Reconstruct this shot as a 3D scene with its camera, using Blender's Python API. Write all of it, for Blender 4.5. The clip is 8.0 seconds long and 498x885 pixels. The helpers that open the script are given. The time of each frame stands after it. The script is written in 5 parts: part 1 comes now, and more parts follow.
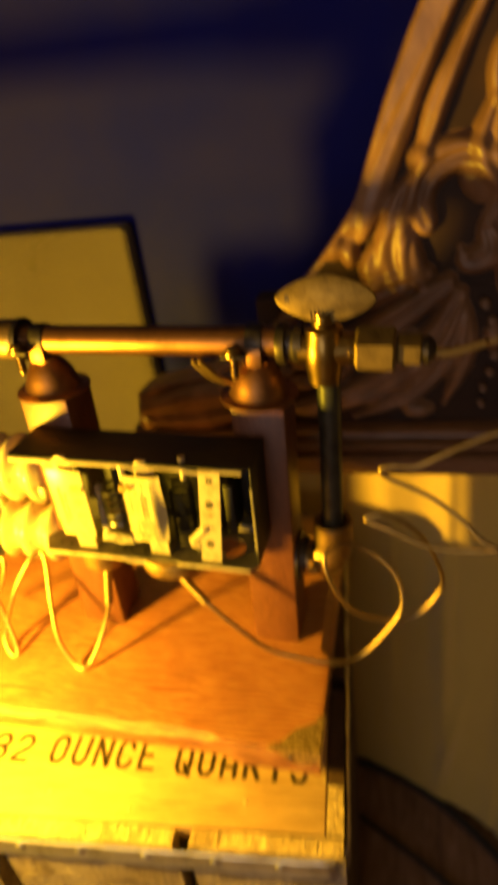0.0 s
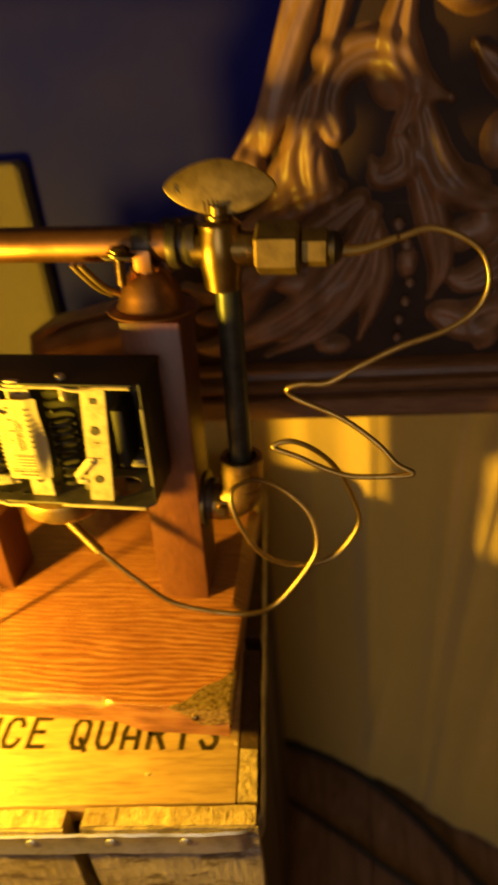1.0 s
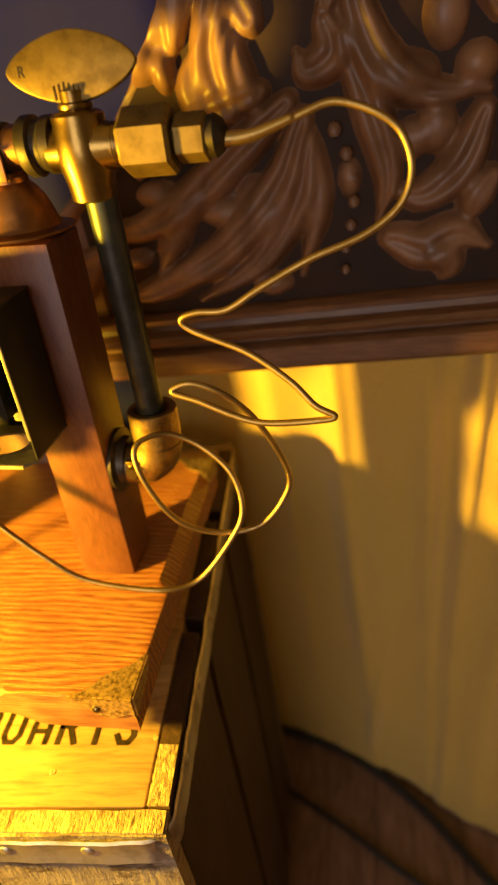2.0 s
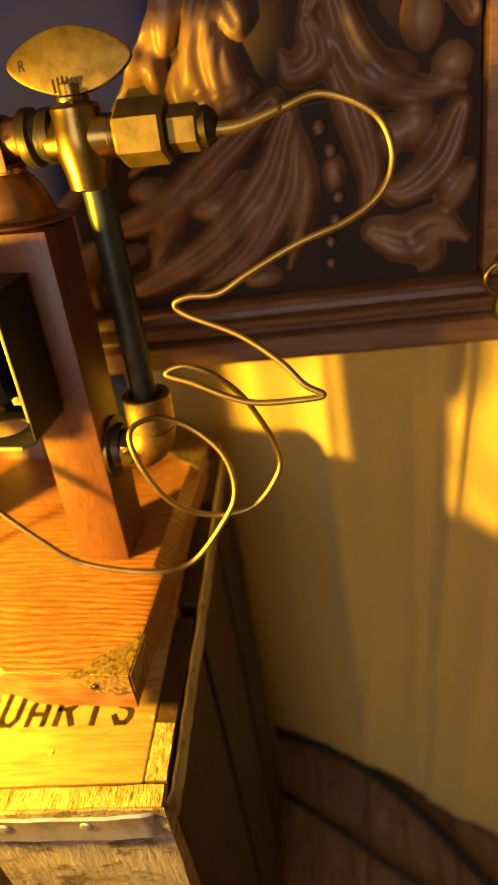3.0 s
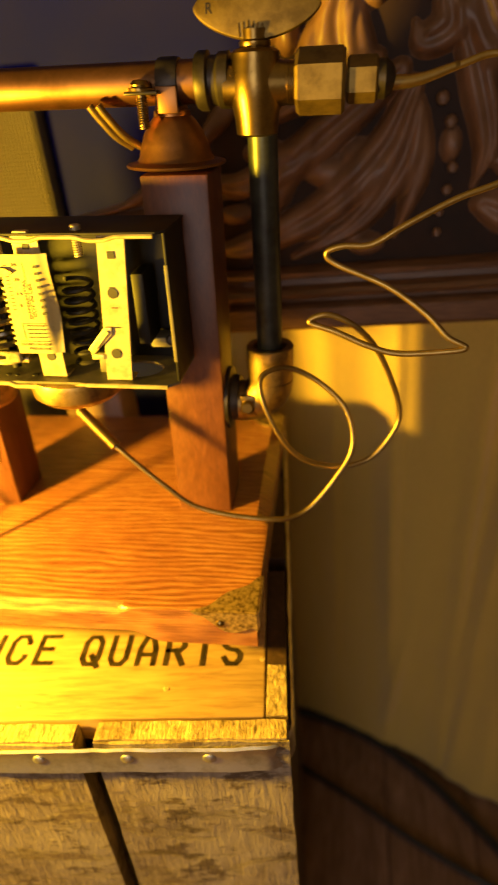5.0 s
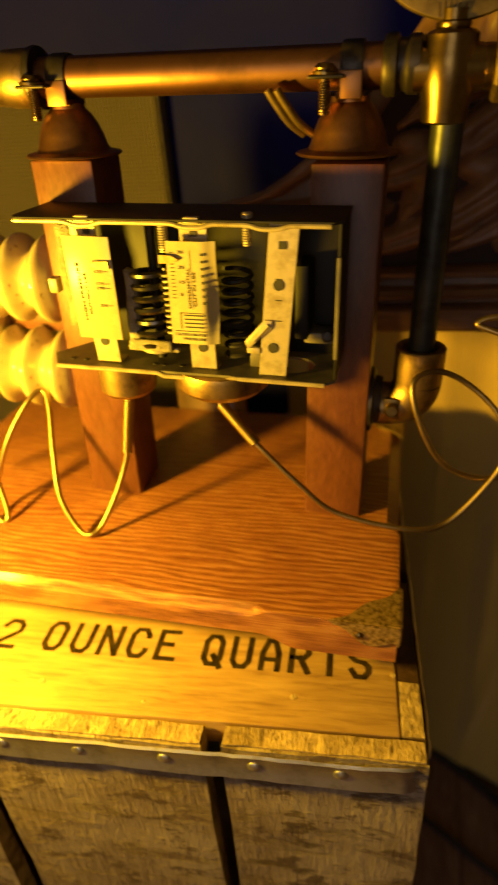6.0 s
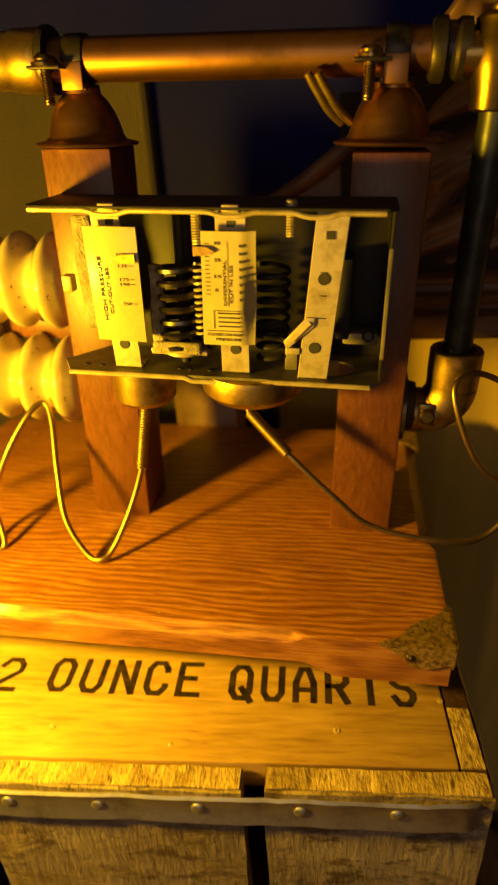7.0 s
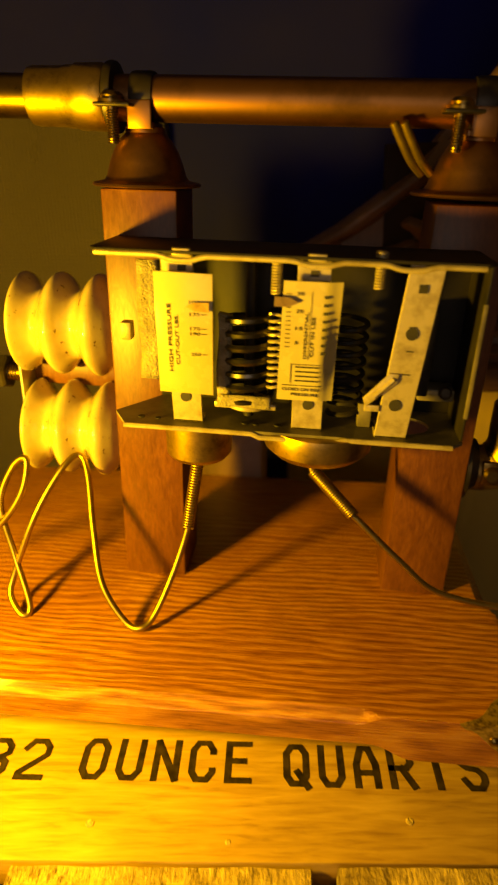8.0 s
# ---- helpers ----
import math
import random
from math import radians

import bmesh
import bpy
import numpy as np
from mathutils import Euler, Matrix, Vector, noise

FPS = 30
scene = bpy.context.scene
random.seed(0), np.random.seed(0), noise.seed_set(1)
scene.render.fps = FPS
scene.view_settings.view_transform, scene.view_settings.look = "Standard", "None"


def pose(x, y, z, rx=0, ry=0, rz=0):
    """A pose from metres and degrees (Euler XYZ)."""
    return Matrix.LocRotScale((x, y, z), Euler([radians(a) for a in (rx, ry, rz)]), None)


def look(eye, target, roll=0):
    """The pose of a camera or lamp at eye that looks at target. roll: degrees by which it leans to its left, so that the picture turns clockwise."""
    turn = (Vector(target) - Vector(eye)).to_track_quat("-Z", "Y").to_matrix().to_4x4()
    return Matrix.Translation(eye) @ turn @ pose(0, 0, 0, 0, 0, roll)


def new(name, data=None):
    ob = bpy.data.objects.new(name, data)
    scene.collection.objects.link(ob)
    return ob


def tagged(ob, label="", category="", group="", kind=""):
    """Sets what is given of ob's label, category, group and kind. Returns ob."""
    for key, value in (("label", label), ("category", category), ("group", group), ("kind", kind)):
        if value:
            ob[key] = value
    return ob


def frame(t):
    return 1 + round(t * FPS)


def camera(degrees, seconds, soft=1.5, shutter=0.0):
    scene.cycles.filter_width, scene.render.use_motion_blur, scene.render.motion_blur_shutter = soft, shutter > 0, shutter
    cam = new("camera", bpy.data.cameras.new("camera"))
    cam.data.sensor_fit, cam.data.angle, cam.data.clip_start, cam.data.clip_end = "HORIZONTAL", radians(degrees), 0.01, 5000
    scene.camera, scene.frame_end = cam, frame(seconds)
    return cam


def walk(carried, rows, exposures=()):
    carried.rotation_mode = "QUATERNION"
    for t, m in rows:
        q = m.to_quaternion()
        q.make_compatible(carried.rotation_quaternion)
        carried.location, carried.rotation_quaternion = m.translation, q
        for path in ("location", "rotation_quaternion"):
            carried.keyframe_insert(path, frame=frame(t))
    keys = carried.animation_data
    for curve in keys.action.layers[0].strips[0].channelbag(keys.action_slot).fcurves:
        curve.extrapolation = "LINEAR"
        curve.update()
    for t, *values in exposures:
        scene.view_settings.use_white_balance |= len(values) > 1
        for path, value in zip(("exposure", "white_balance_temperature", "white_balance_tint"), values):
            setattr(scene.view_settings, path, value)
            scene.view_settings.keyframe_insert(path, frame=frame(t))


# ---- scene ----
cam = camera(44.0, 8.0, 2.0, 0.5)
cam.data.dof.use_dof, cam.data.dof.focus_distance, cam.data.dof.aperture_fstop = True, 0.29, 8.5
PATH = [
    (0, (0.06, 0.044, 0.806), (-0.464, 1.692, -0.199), -7.9),
    (0.3, (0.050, -0.003, 0.782), (-0.323, 1.662, -0.262), -7.4),
    (0.5, (0.051, -0.003, 0.781), (-0.292, 1.687, -0.233), -6.2),
    (0.6, (0.051, 0.002, 0.778), (-0.279, 1.708, -0.212), -6.8),
    (1, (0.072, 0.058, 0.742), (-0.244, 1.752, -0.273), -5.3),
    (1.2, (0.084, 0.081, 0.723), (-0.250, 1.749, -0.330), -6.1),
    (1.5, (0.108, 0.096, 0.709), (-0.282, 1.746, -0.352), -8.4),
    (1.8, (0.112, 0.105, 0.702), (-0.306, 1.766, -0.330), -8.0),
    (2, (0.131, 0.105, 0.688), (-0.306, 1.758, -0.35), -9.0),
    (3.5, (0.128, 0.075, 0.673), (-0.239, 1.771, -0.321), -8.6),
    (4, (0.117, 0.067, 0.661), (-0.22, 1.748, -0.37), -8.4),
    (4.3, (0.103, 0.056, 0.671), (-0.205, 1.743, -0.359), -6.9),
    (4.5, (0.083, 0.051, 0.672), (-0.218, 1.745, -0.347), -5.6),
    (5.8, (0.016, 0.054, 0.669), (-0.424, 1.714, -0.356), -4.7),
    (6, (-0.001, 0.054, 0.669), (-0.487, 1.708, -0.346), -4.4),
    (6.5, (-0.027, 0.059, 0.666), (-0.471, 1.727, -0.344), -3.5),
    (7, (-0.045, 0.063, 0.651), (-0.392, 1.79, -0.296), -3.1),
    (7.5, (-0.074, 0.07, 0.654), (-0.343, 1.841, -0.235), -2.2),
    (8, (-0.097, 0.079, 0.652), (-0.327, 1.878, -0.191), -0.6),
]
walk(cam, [(t, look(eye, target, roll)) for t, eye, target, roll in PATH], exposures=((0.0, 1.1, 6100, 10), (0.5, 0.65, 6100, 10), (1.0, 1.05, 6000, 9), (1.5, 1.7, 6000, 9), (2.0, 1.95, 6000, 9), (3.5, 2.0, 5900, 9), (4.5, 1.85, 6000, 9), (5.8, 0.45, 6000, 8), (6.5, 0.05, 6300, 8), (8.0, -0.25, 6900, 6)))

# ---------------------------------------------------------------- light
def room_world():
    w = bpy.data.worlds.new("world")
    w.use_nodes = True
    bg = w.node_tree.nodes["Background"]
    bg.inputs[0].default_value = (0.35, 0.32, 0.5, 1)
    bg.inputs[1].default_value = 0.032
    scene.world = w


room_world()
LAMP = (-0.32, 0.16, 0.555)
bulb_light = bpy.data.lights.new("bulb_light", "POINT")
bulb_light.energy, bulb_light.color, bulb_light.shadow_soft_size = 13.5, (1.0, 0.56, 0.018), 0.017
new("bulb_light", bulb_light).location = LAMP

window_light = bpy.data.lights.new("window_light", "AREA")
window_light.energy, window_light.color, window_light.shape = 4.2, (1.0, 0.82, 0.74), "RECTANGLE"
window_light.size, window_light.size_y = 0.95, 1.15
new("window_light", window_light).matrix_world = look((-0.15, -1.99, 0.85), (0.0, 0.4, 0.5))

# ---------------------------------------------------------------- material kit
def rgba(c):
    return (c[0], c[1], c[2], 1.0)


class Mat:
    """A small wrapper for building node materials."""

    def __init__(self, name):
        self.m = bpy.data.materials.new(name)
        self.m.use_nodes = True
        self.t = self.m.node_tree
        self.b = self.t.nodes["Principled BSDF"]
        self.co = self.add("ShaderNodeTexCoord").outputs["Object"]

    def add(self, kind, **kw):
        n = self.t.nodes.new(kind)
        for k, v in kw.items():
            n.inputs[k].default_value = v
        return n

    def link(self, a, b):
        self.t.links.new(a, b)

    def mapped(self, scale, turn=(0, 0, 0)):
        n = self.add("ShaderNodeMapping")
        n.inputs["Scale"].default_value = scale
        n.inputs["Rotation"].default_value = turn
        self.link(self.co, n.inputs["Vector"])
        return n.outputs[0]

    def noise(self, scale, detail=4.0, rough=0.55, vec=None, distort=0.0):
        n = self.add("ShaderNodeTexNoise", Scale=scale, Detail=detail, Roughness=rough, Distortion=distort)
        self.link(vec or self.co, n.inputs["Vector"])
        return n.outputs["Fac"]

    def ramp(self, fac, *stops):
        n = self.add("ShaderNodeValToRGB")
        el = n.color_ramp.elements
        while len(el) < len(stops):
            el.new(0.5)
        for e, (p, c) in zip(el, stops):
            e.position, e.color = p, rgba(c)
        self.link(fac, n.inputs[0])
        return n.outputs[0]

    def mix(self, fac, a, b, mode="MIX"):
        n = self.add("ShaderNodeMix")
        n.data_type, n.blend_type = "RGBA", mode
        for v, s in ((fac, n.inputs[0]), (a, n.inputs[6]), (b, n.inputs[7])):
            if isinstance(v, (int, float)):
                s.default_value = v
            elif isinstance(v, tuple):
                s.default_value = rgba(v)
            else:
                self.link(v, s)
        return n.outputs[2]

    def math(self, op, a, b=0.5):
        n = self.add("ShaderNodeMath")
        n.operation = op
        for v, s in ((a, n.inputs[0]), (b, n.inputs[1])):
            if isinstance(v, (int, float)):
                s.default_value = v
            else:
                self.link(v, s)
        return n.outputs[0]

    def color(self, c):
        if isinstance(c, tuple):
            self.b.inputs["Base Color"].default_value = rgba(c)
        else:
            self.link(c, self.b.inputs["Base Color"])
        return self

    def rough(self, lo, hi=None, fac=None):
        if hi is None:
            self.b.inputs["Roughness"].default_value = lo
        else:
            n = self.add("ShaderNodeMapRange")
            n.inputs[3].default_value, n.inputs[4].default_value = lo, hi
            self.link(fac, n.inputs[0])
            self.link(n.outputs[0], self.b.inputs["Roughness"])
        return self

    def metal(self, v=1.0):
        self.b.inputs["Metallic"].default_value = v
        return self

    def bump(self, height, strength=0.3, distance=0.001):
        n = self.add("ShaderNodeBump", Strength=strength, Distance=distance)
        self.link(height, n.inputs["Height"])
        self.link(n.outputs[0], self.b.inputs["Normal"])
        return self


def wood(name, dark, mid, light, stretch, scale=60.0, rough=(0.3, 0.5), bump=0.25, stain=0.5):
    """Grained wood; stretch squeezes the noise along the grain."""
    m = Mat(name)
    v = m.mapped(stretch)
    fine = m.noise(scale, 6, 0.6, v, 0.6)
    broad = m.noise(scale * 0.22, 3, 0.5, v, 1.2)
    g = m.math("ADD", m.math("MULTIPLY", fine, 0.6), m.math("MULTIPLY", broad, 0.4))
    c = m.ramp(g, (0.33, dark), (0.5, mid), (0.66, light))
    blot = m.noise(16, 3, 0.6)
    c = m.mix(m.math("MULTIPLY", blot, stain), c, dark, "MULTIPLY")
    m.color(c).rough(rough[0], rough[1], fine)
    m.bump(g, bump, 0.0012)
    return m.m


def metal(name, base, tarnish, rough=(0.25, 0.5), spots=70.0, bump=0.08, amount=(0.45, 0.7), metallic=1.0):
    m = Mat(name)
    n = m.noise(spots, 5, 0.65)
    f = m.noise(spots * 6, 3, 0.6)
    c = m.ramp(n, (amount[0], base), (amount[1], tarnish))
    m.color(c).rough(rough[0], rough[1], n).metal(metallic)
    m.bump(f, bump, 0.0004)
    return m.m


def plain(name, a, b, rough=(0.4, 0.6), scale=40.0, bump=0.1, dist=0.0005, gloss=0.5):
    m = Mat(name)
    m.b.inputs["Specular IOR Level"].default_value = gloss
    n = m.noise(scale, 5, 0.6)
    f = m.noise(scale * 7, 3, 0.6)
    m.color(m.ramp(n, (0.35, a), (0.65, b))).rough(rough[0], rough[1], n)
    m.bump(f, bump, dist)
    return m.m


def fir():
    """Varnished fir with strong wavy grain lines along x."""
    m = Mat("varnished_fir")
    warp = m.noise(1.0, 3, 0.5, m.mapped((9, 30, 30)))
    sep = m.add("ShaderNodeSeparateXYZ")
    m.link(m.co, sep.inputs[0])
    rings = m.math("SINE", m.math("ADD", m.math("MULTIPLY", sep.outputs["Y"], 1500.0), m.math("MULTIPLY", warp, 34.0)))
    rings = m.math("ADD", m.math("MULTIPLY", rings, 0.5), 0.5)
    fine = m.noise(9, 6, 0.65, m.mapped((6, 130, 130)), 0.4)
    g = m.math("ADD", m.math("MULTIPLY", rings, 0.2), m.math("MULTIPLY", fine, 0.82))
    c = m.ramp(g, (0.27, (0.1, 0.028, 0.006)), (0.45, (0.3, 0.105, 0.02)), (0.6, (0.46, 0.195, 0.04)), (0.82, (0.62, 0.34, 0.09)))
    blot = m.noise(14, 3, 0.6)
    c = m.mix(m.ramp(blot, (0.4, (0, 0, 0)), (0.75, (0.6, 0.6, 0.6))), c, (0.19, 0.058, 0.012))
    m.color(c).rough(0.14, 0.3, fine)
    m.b.inputs["Coat Weight"].default_value = 0.25
    m.b.inputs["Coat Roughness"].default_value = 0.12
    m.bump(g, 0.75, 0.0014)
    return m.m


M_BASE = fir()
M_POST = wood("stained_post_wood", (0.105, 0.032, 0.009), (0.16, 0.054, 0.015), (0.22, 0.08, 0.024), (60, 60, 14), 14, (0.32, 0.5), 0.12, 0.5)
M_CARVED = wood("carved_walnut", (0.1, 0.05, 0.025), (0.22, 0.118, 0.062), (0.34, 0.19, 0.105), (5, 5, 3), 7, (0.36, 0.52), 0.1, 0.45)
# near-black brown that paints the shade in the hollows of the crest
M_RECESS_SHADE = plain("recess_shade", (0.018, 0.008, 0.004), (0.034, 0.015, 0.007), (0.55, 0.7), 30, 0.2, gloss=0.25)
M_RAIL = wood("walnut_rail", (0.07, 0.03, 0.012), (0.16, 0.075, 0.03), (0.26, 0.13, 0.055), (6, 60, 60), 9, (0.35, 0.55), 0.2, 0.4)
M_PANEL = wood("pale_crate_pine", (0.3, 0.17, 0.045), (0.5, 0.32, 0.09), (0.62, 0.42, 0.14), (5, 45, 45), 8, (0.5, 0.7), 0.3, 0.55)
M_FLOOR = wood("varnished_floor_boards", (0.13, 0.075, 0.05), (0.25, 0.145, 0.1), (0.34, 0.21, 0.155), (30, 4, 30), 8, (0.14, 0.3), 0.12, 0.4)


def slat_material():
    m = Mat("weathered_crate_slats")
    v = m.mapped((35, 35, 5))
    fine = m.noise(10, 6, 0.65, v, 0.5)
    scuff = m.noise(30, 6, 0.72, m.mapped((0.8, 0.8, 1.6)))
    pale = m.noise(14, 5, 0.6)
    c = m.ramp(fine, (0.3, (0.13, 0.09, 0.05)), (0.5, (0.26, 0.19, 0.115)), (0.7, (0.38, 0.29, 0.19)))
    c = m.mix(m.ramp(pale, (0.45, (0, 0, 0)), (0.62, (0.5, 0.5, 0.5))), c, (0.44, 0.36, 0.25))
    c = m.mix(m.ramp(scuff, (0.545, (0, 0, 0)), (0.6, (0.9, 0.9, 0.9))), c, (0.1, 0.062, 0.03))
    torn = m.noise(9, 7, 0.75, m.mapped((1.6, 1.6, 5.0)), 0.8)
    c = m.mix(m.ramp(torn, (0.56, (0, 0, 0)), (0.6, (0.8, 0.8, 0.8))), c, (0.15, 0.095, 0.045))
    m.color(c).rough(0.6, 0.85, fine)
    flakes = m.ramp(torn, (0.53, (1, 1, 1)), (0.58, (0, 0, 0)))
    m.bump(m.math("ADD", m.math("ADD", fine, m.math("MULTIPLY", scuff, 1.4)), m.math("MULTIPLY", flakes, 1.2)), 0.6, 0.0022)
    return m.m


def endgrain_material():
    m = Mat("rough_end_grain")
    n = m.noise(120, 6, 0.7)
    s = m.noise(26, 4, 0.6)
    c = m.ramp(n, (0.3, (0.16, 0.1, 0.045)), (0.55, (0.5, 0.36, 0.17)), (0.75, (0.62, 0.47, 0.25)))
    c = m.mix(m.ramp(s, (0.5, (0, 0, 0)), (0.72, (0.8, 0.8, 0.8))), c, (0.12, 0.07, 0.03))
    split = m.noise(2.2, 4, 0.7, m.mapped((170, 40, 40)))
    c = m.mix(m.ramp(split, (0.58, (0, 0, 0)), (0.66, (0.9, 0.9, 0.9))), c, (0.07, 0.04, 0.016))
    m.color(c).rough(0.7, 0.9, n)
    m.bump(m.math("SUBTRACT", m.math("ADD", n, s), split), 0.9, 0.0024)
    return m.m


def vinyl(name, lo, hi):
    """Vinyl with a small raised diamond pattern, its colour darker in the valleys."""
    m = Mat(name)
    v = m.mapped((1, 1, 1), (0, radians(45), 0))
    sep = m.add("ShaderNodeSeparateXYZ")
    m.link(v, sep.inputs[0])
    a = m.math("SINE", m.math("MULTIPLY", sep.outputs["X"], 1250.0))
    b = m.math("SINE", m.math("MULTIPLY", sep.outputs["Z"], 1250.0))
    dots = m.math("MULTIPLY", a, b)
    n = m.noise(5, 3, 0.5)
    c = m.ramp(n, (0.3, lo), (0.7, hi))
    # multiplier that follows the emboss: 0.45 in the valleys, 1 on the diamonds
    worn = m.ramp(dots, (0.0, (0.45, 0.45, 0.45)), (0.6, (1, 1, 1)))
    m.color(m.mix(1.0, c, worn, "MULTIPLY")).rough(0.24, 0.34, n)
    m.bump(dots, 1.0, 0.003)
    return m.m


def fabric_material():
    m = Mat("beige_curtain_linen")
    sep = m.add("ShaderNodeSeparateXYZ")
    m.link(m.co, sep.inputs[0])
    weft = m.noise(60, 4, 0.6, m.mapped((6, 6, 45)))
    warp = m.noise(60, 4, 0.6, m.mapped((45, 45, 5)))
    w = m.math("ADD", weft, warp)
    big = m.noise(9, 3, 0.55)
    c = m.ramp(m.math("MULTIPLY", w, 0.5), (0.35, (0.52, 0.35, 0.05)), (0.62, (0.78, 0.55, 0.1)))
    c = m.mix(m.math("MULTIPLY", big, 0.3), c, (0.38, 0.25, 0.04))
    m.color(c).rough(0.75, 0.9, weft)
    m.b.inputs["Sheen Weight"].default_value = 0.25
    m.bump(w, 0.6, 0.001)
    return m.m


def ceramic_material():
    m = Mat("glazed_porcelain")
    n = m.noise(55, 4, 0.6)
    s = m.noise(210, 3, 0.55)
    c = m.ramp(n, (0.35, (0.54, 0.44, 0.23)), (0.7, (0.42, 0.32, 0.14)))
    c = m.mix(m.ramp(s, (0.655, (0, 0, 0)), (0.69, (1, 1, 1))), c, (0.16, 0.09, 0.04))
    m.color(c).rough(0.08, 0.18, n)
    m.b.inputs["Coat Weight"].default_value = 0.8
    m.bump(n, 0.1, 0.0008)
    return m.m


M_SLAT, M_END, M_WALL, M_CLOTH, M_CERAMIC = slat_material(), endgrain_material(), plain("navy_wall_paint", (0.009, 0.012, 0.18), (0.018, 0.018, 0.14), (0.8, 0.9), 4, 0.15, gloss=0.04), fabric_material(), ceramic_material()
# dark brown crate wood, with the flank's shade put into the colour
M_SIDE_SHADE = wood("shaded_crate_side", (0.026, 0.011, 0.0045), (0.06, 0.027, 0.011), (0.1, 0.048, 0.02), (35, 35, 5), 10, (0.55, 0.75), 0.35, 0.5)
M_VINYL = vinyl("embossed_grey_vinyl", (0.36, 0.3, 0.18), (0.46, 0.39, 0.24))
# ceiling and side wall colours kept pale so they bounce warm fill
M_PLASTER = plain("ceiling_plaster", (0.5, 0.48, 0.46), (0.58, 0.56, 0.52), (0.8, 0.9), 6, 0.1)
M_WALLPAINT = plain("room_bounce_paint", (0.44, 0.4, 0.36), (0.52, 0.47, 0.42), (0.7, 0.85), 5, 0.1)
M_COPPER = metal("aged_copper", (0.3, 0.145, 0.055), (0.13, 0.066, 0.027), (0.36, 0.52), 34, 0.06)
M_BRASS = metal("worn_brass", (0.27, 0.178, 0.047), (0.12, 0.072, 0.022), (0.2, 0.42), 80, 0.1)
M_BRASS_DULL = metal("dull_brass", (0.42, 0.28, 0.085), (0.16, 0.1, 0.04), (0.32, 0.55), 120, 0.15)
M_KNOB = metal("dull_olive_brass", (0.23, 0.155, 0.033), (0.12, 0.078, 0.018), (0.4, 0.58), 90, 0.2, (0.4, 0.66), 0.75)
M_CORNER = metal("speckled_brass_plate", (0.6, 0.42, 0.13), (0.13, 0.075, 0.02), (0.25, 0.5), 420, 0.35, (0.42, 0.66), 0.75)
M_TUBE = metal("brassy_capillary", (0.42, 0.3, 0.1), (0.25, 0.175, 0.06), (0.3, 0.5), 50, 0.05)
M_IRON = metal("dark_bronze_iron", (0.075, 0.06, 0.045), (0.03, 0.025, 0.02), (0.35, 0.55), 60, 0.12, (0.4, 0.65), 0.8)
M_PIPE = metal("blackened_pipe", (0.07, 0.075, 0.06), (0.03, 0.03, 0.025), (0.32, 0.5), 50, 0.1, (0.4, 0.65), 0.7)
M_STEEL = metal("yellowed_zinc_steel", (0.5, 0.42, 0.24), (0.27, 0.21, 0.1), (0.3, 0.5), 110, 0.25, (0.45, 0.7), 0.35)
M_BAND = metal("galvanised_band", (0.6, 0.57, 0.5), (0.3, 0.26, 0.2), (0.35, 0.6), 45, 0.3)
M_SPRING = metal("oiled_spring_steel", (0.12, 0.11, 0.1), (0.05, 0.045, 0.04), (0.25, 0.4), 90, 0.05)
M_CASE = plain("black_enamel_case", (0.009, 0.008, 0.006), (0.022, 0.018, 0.013), (0.45, 0.65), 45, 0.15, gloss=0.3)
M_CASE_IN = plain("greenish_inner_plate", (0.07, 0.062, 0.038), (0.2, 0.17, 0.1), (0.4, 0.6), 60, 0.15)
M_LABEL = plain("cream_printed_label", (0.42, 0.35, 0.15), (0.5, 0.43, 0.2), (0.2, 0.36), 30, 0.05)
M_INK = plain("black_ink", (0.015, 0.013, 0.01), (0.035, 0.03, 0.022), (0.6, 0.8), 90, 0.05)
M_STENCIL = plain("worn_stencil_ink", (0.012, 0.008, 0.005), (0.045, 0.03, 0.016), (0.75, 0.9), 160, 0.1, gloss=0.08)
M_RUBBER = plain("black_cable_rubber", (0.012, 0.012, 0.012), (0.02, 0.02, 0.02), (0.45, 0.6), 40, 0.05)
M_DARKFOOT = plain("dark_felt_foot", (0.02, 0.015, 0.012), (0.03, 0.025, 0.02), (0.8, 0.9), 40, 0.1)
M_FIBRE = plain("grey_fibre_wad", (0.2, 0.17, 0.1), (0.42, 0.36, 0.22), (0.8, 0.95), 130, 0.8, 0.002)


# ---------------------------------------------------------------- mesh kit
ROOTS = {}


def thing(name, at, label, category, group="", kind="", m=None):
    """An Empty at the base of a thing; its parts are given in the world, or in m's frame."""
    ob = new(name)
    ob.empty_display_size = 0.02
    ob.matrix_basis = m or Matrix.Translation(at)
    ROOTS[ob] = ob.matrix_basis.copy()
    return tagged(ob, label, category, group, kind)


def part(name, bm, material, parent, label="", smooth=True, local=False, sharp=35):
    """Link a bmesh as one mesh object under a thing or a part."""
    root = parent
    while root.parent:
        root = root.parent
    if not local:
        bm.transform(ROOTS[root].inverted())
    me = bpy.data.meshes.new(name)
    bmesh.ops.recalc_face_normals(bm, faces=bm.faces)
    bm.to_mesh(me)
    bm.free()
    me.materials.append(material)
    if smooth:
        for p in me.polygons:
            p.use_smooth = True
        me.set_sharp_from_angle(angle=radians(sharp))
    ob = new(name, me)
    ob.parent = parent
    return tagged(ob, label)


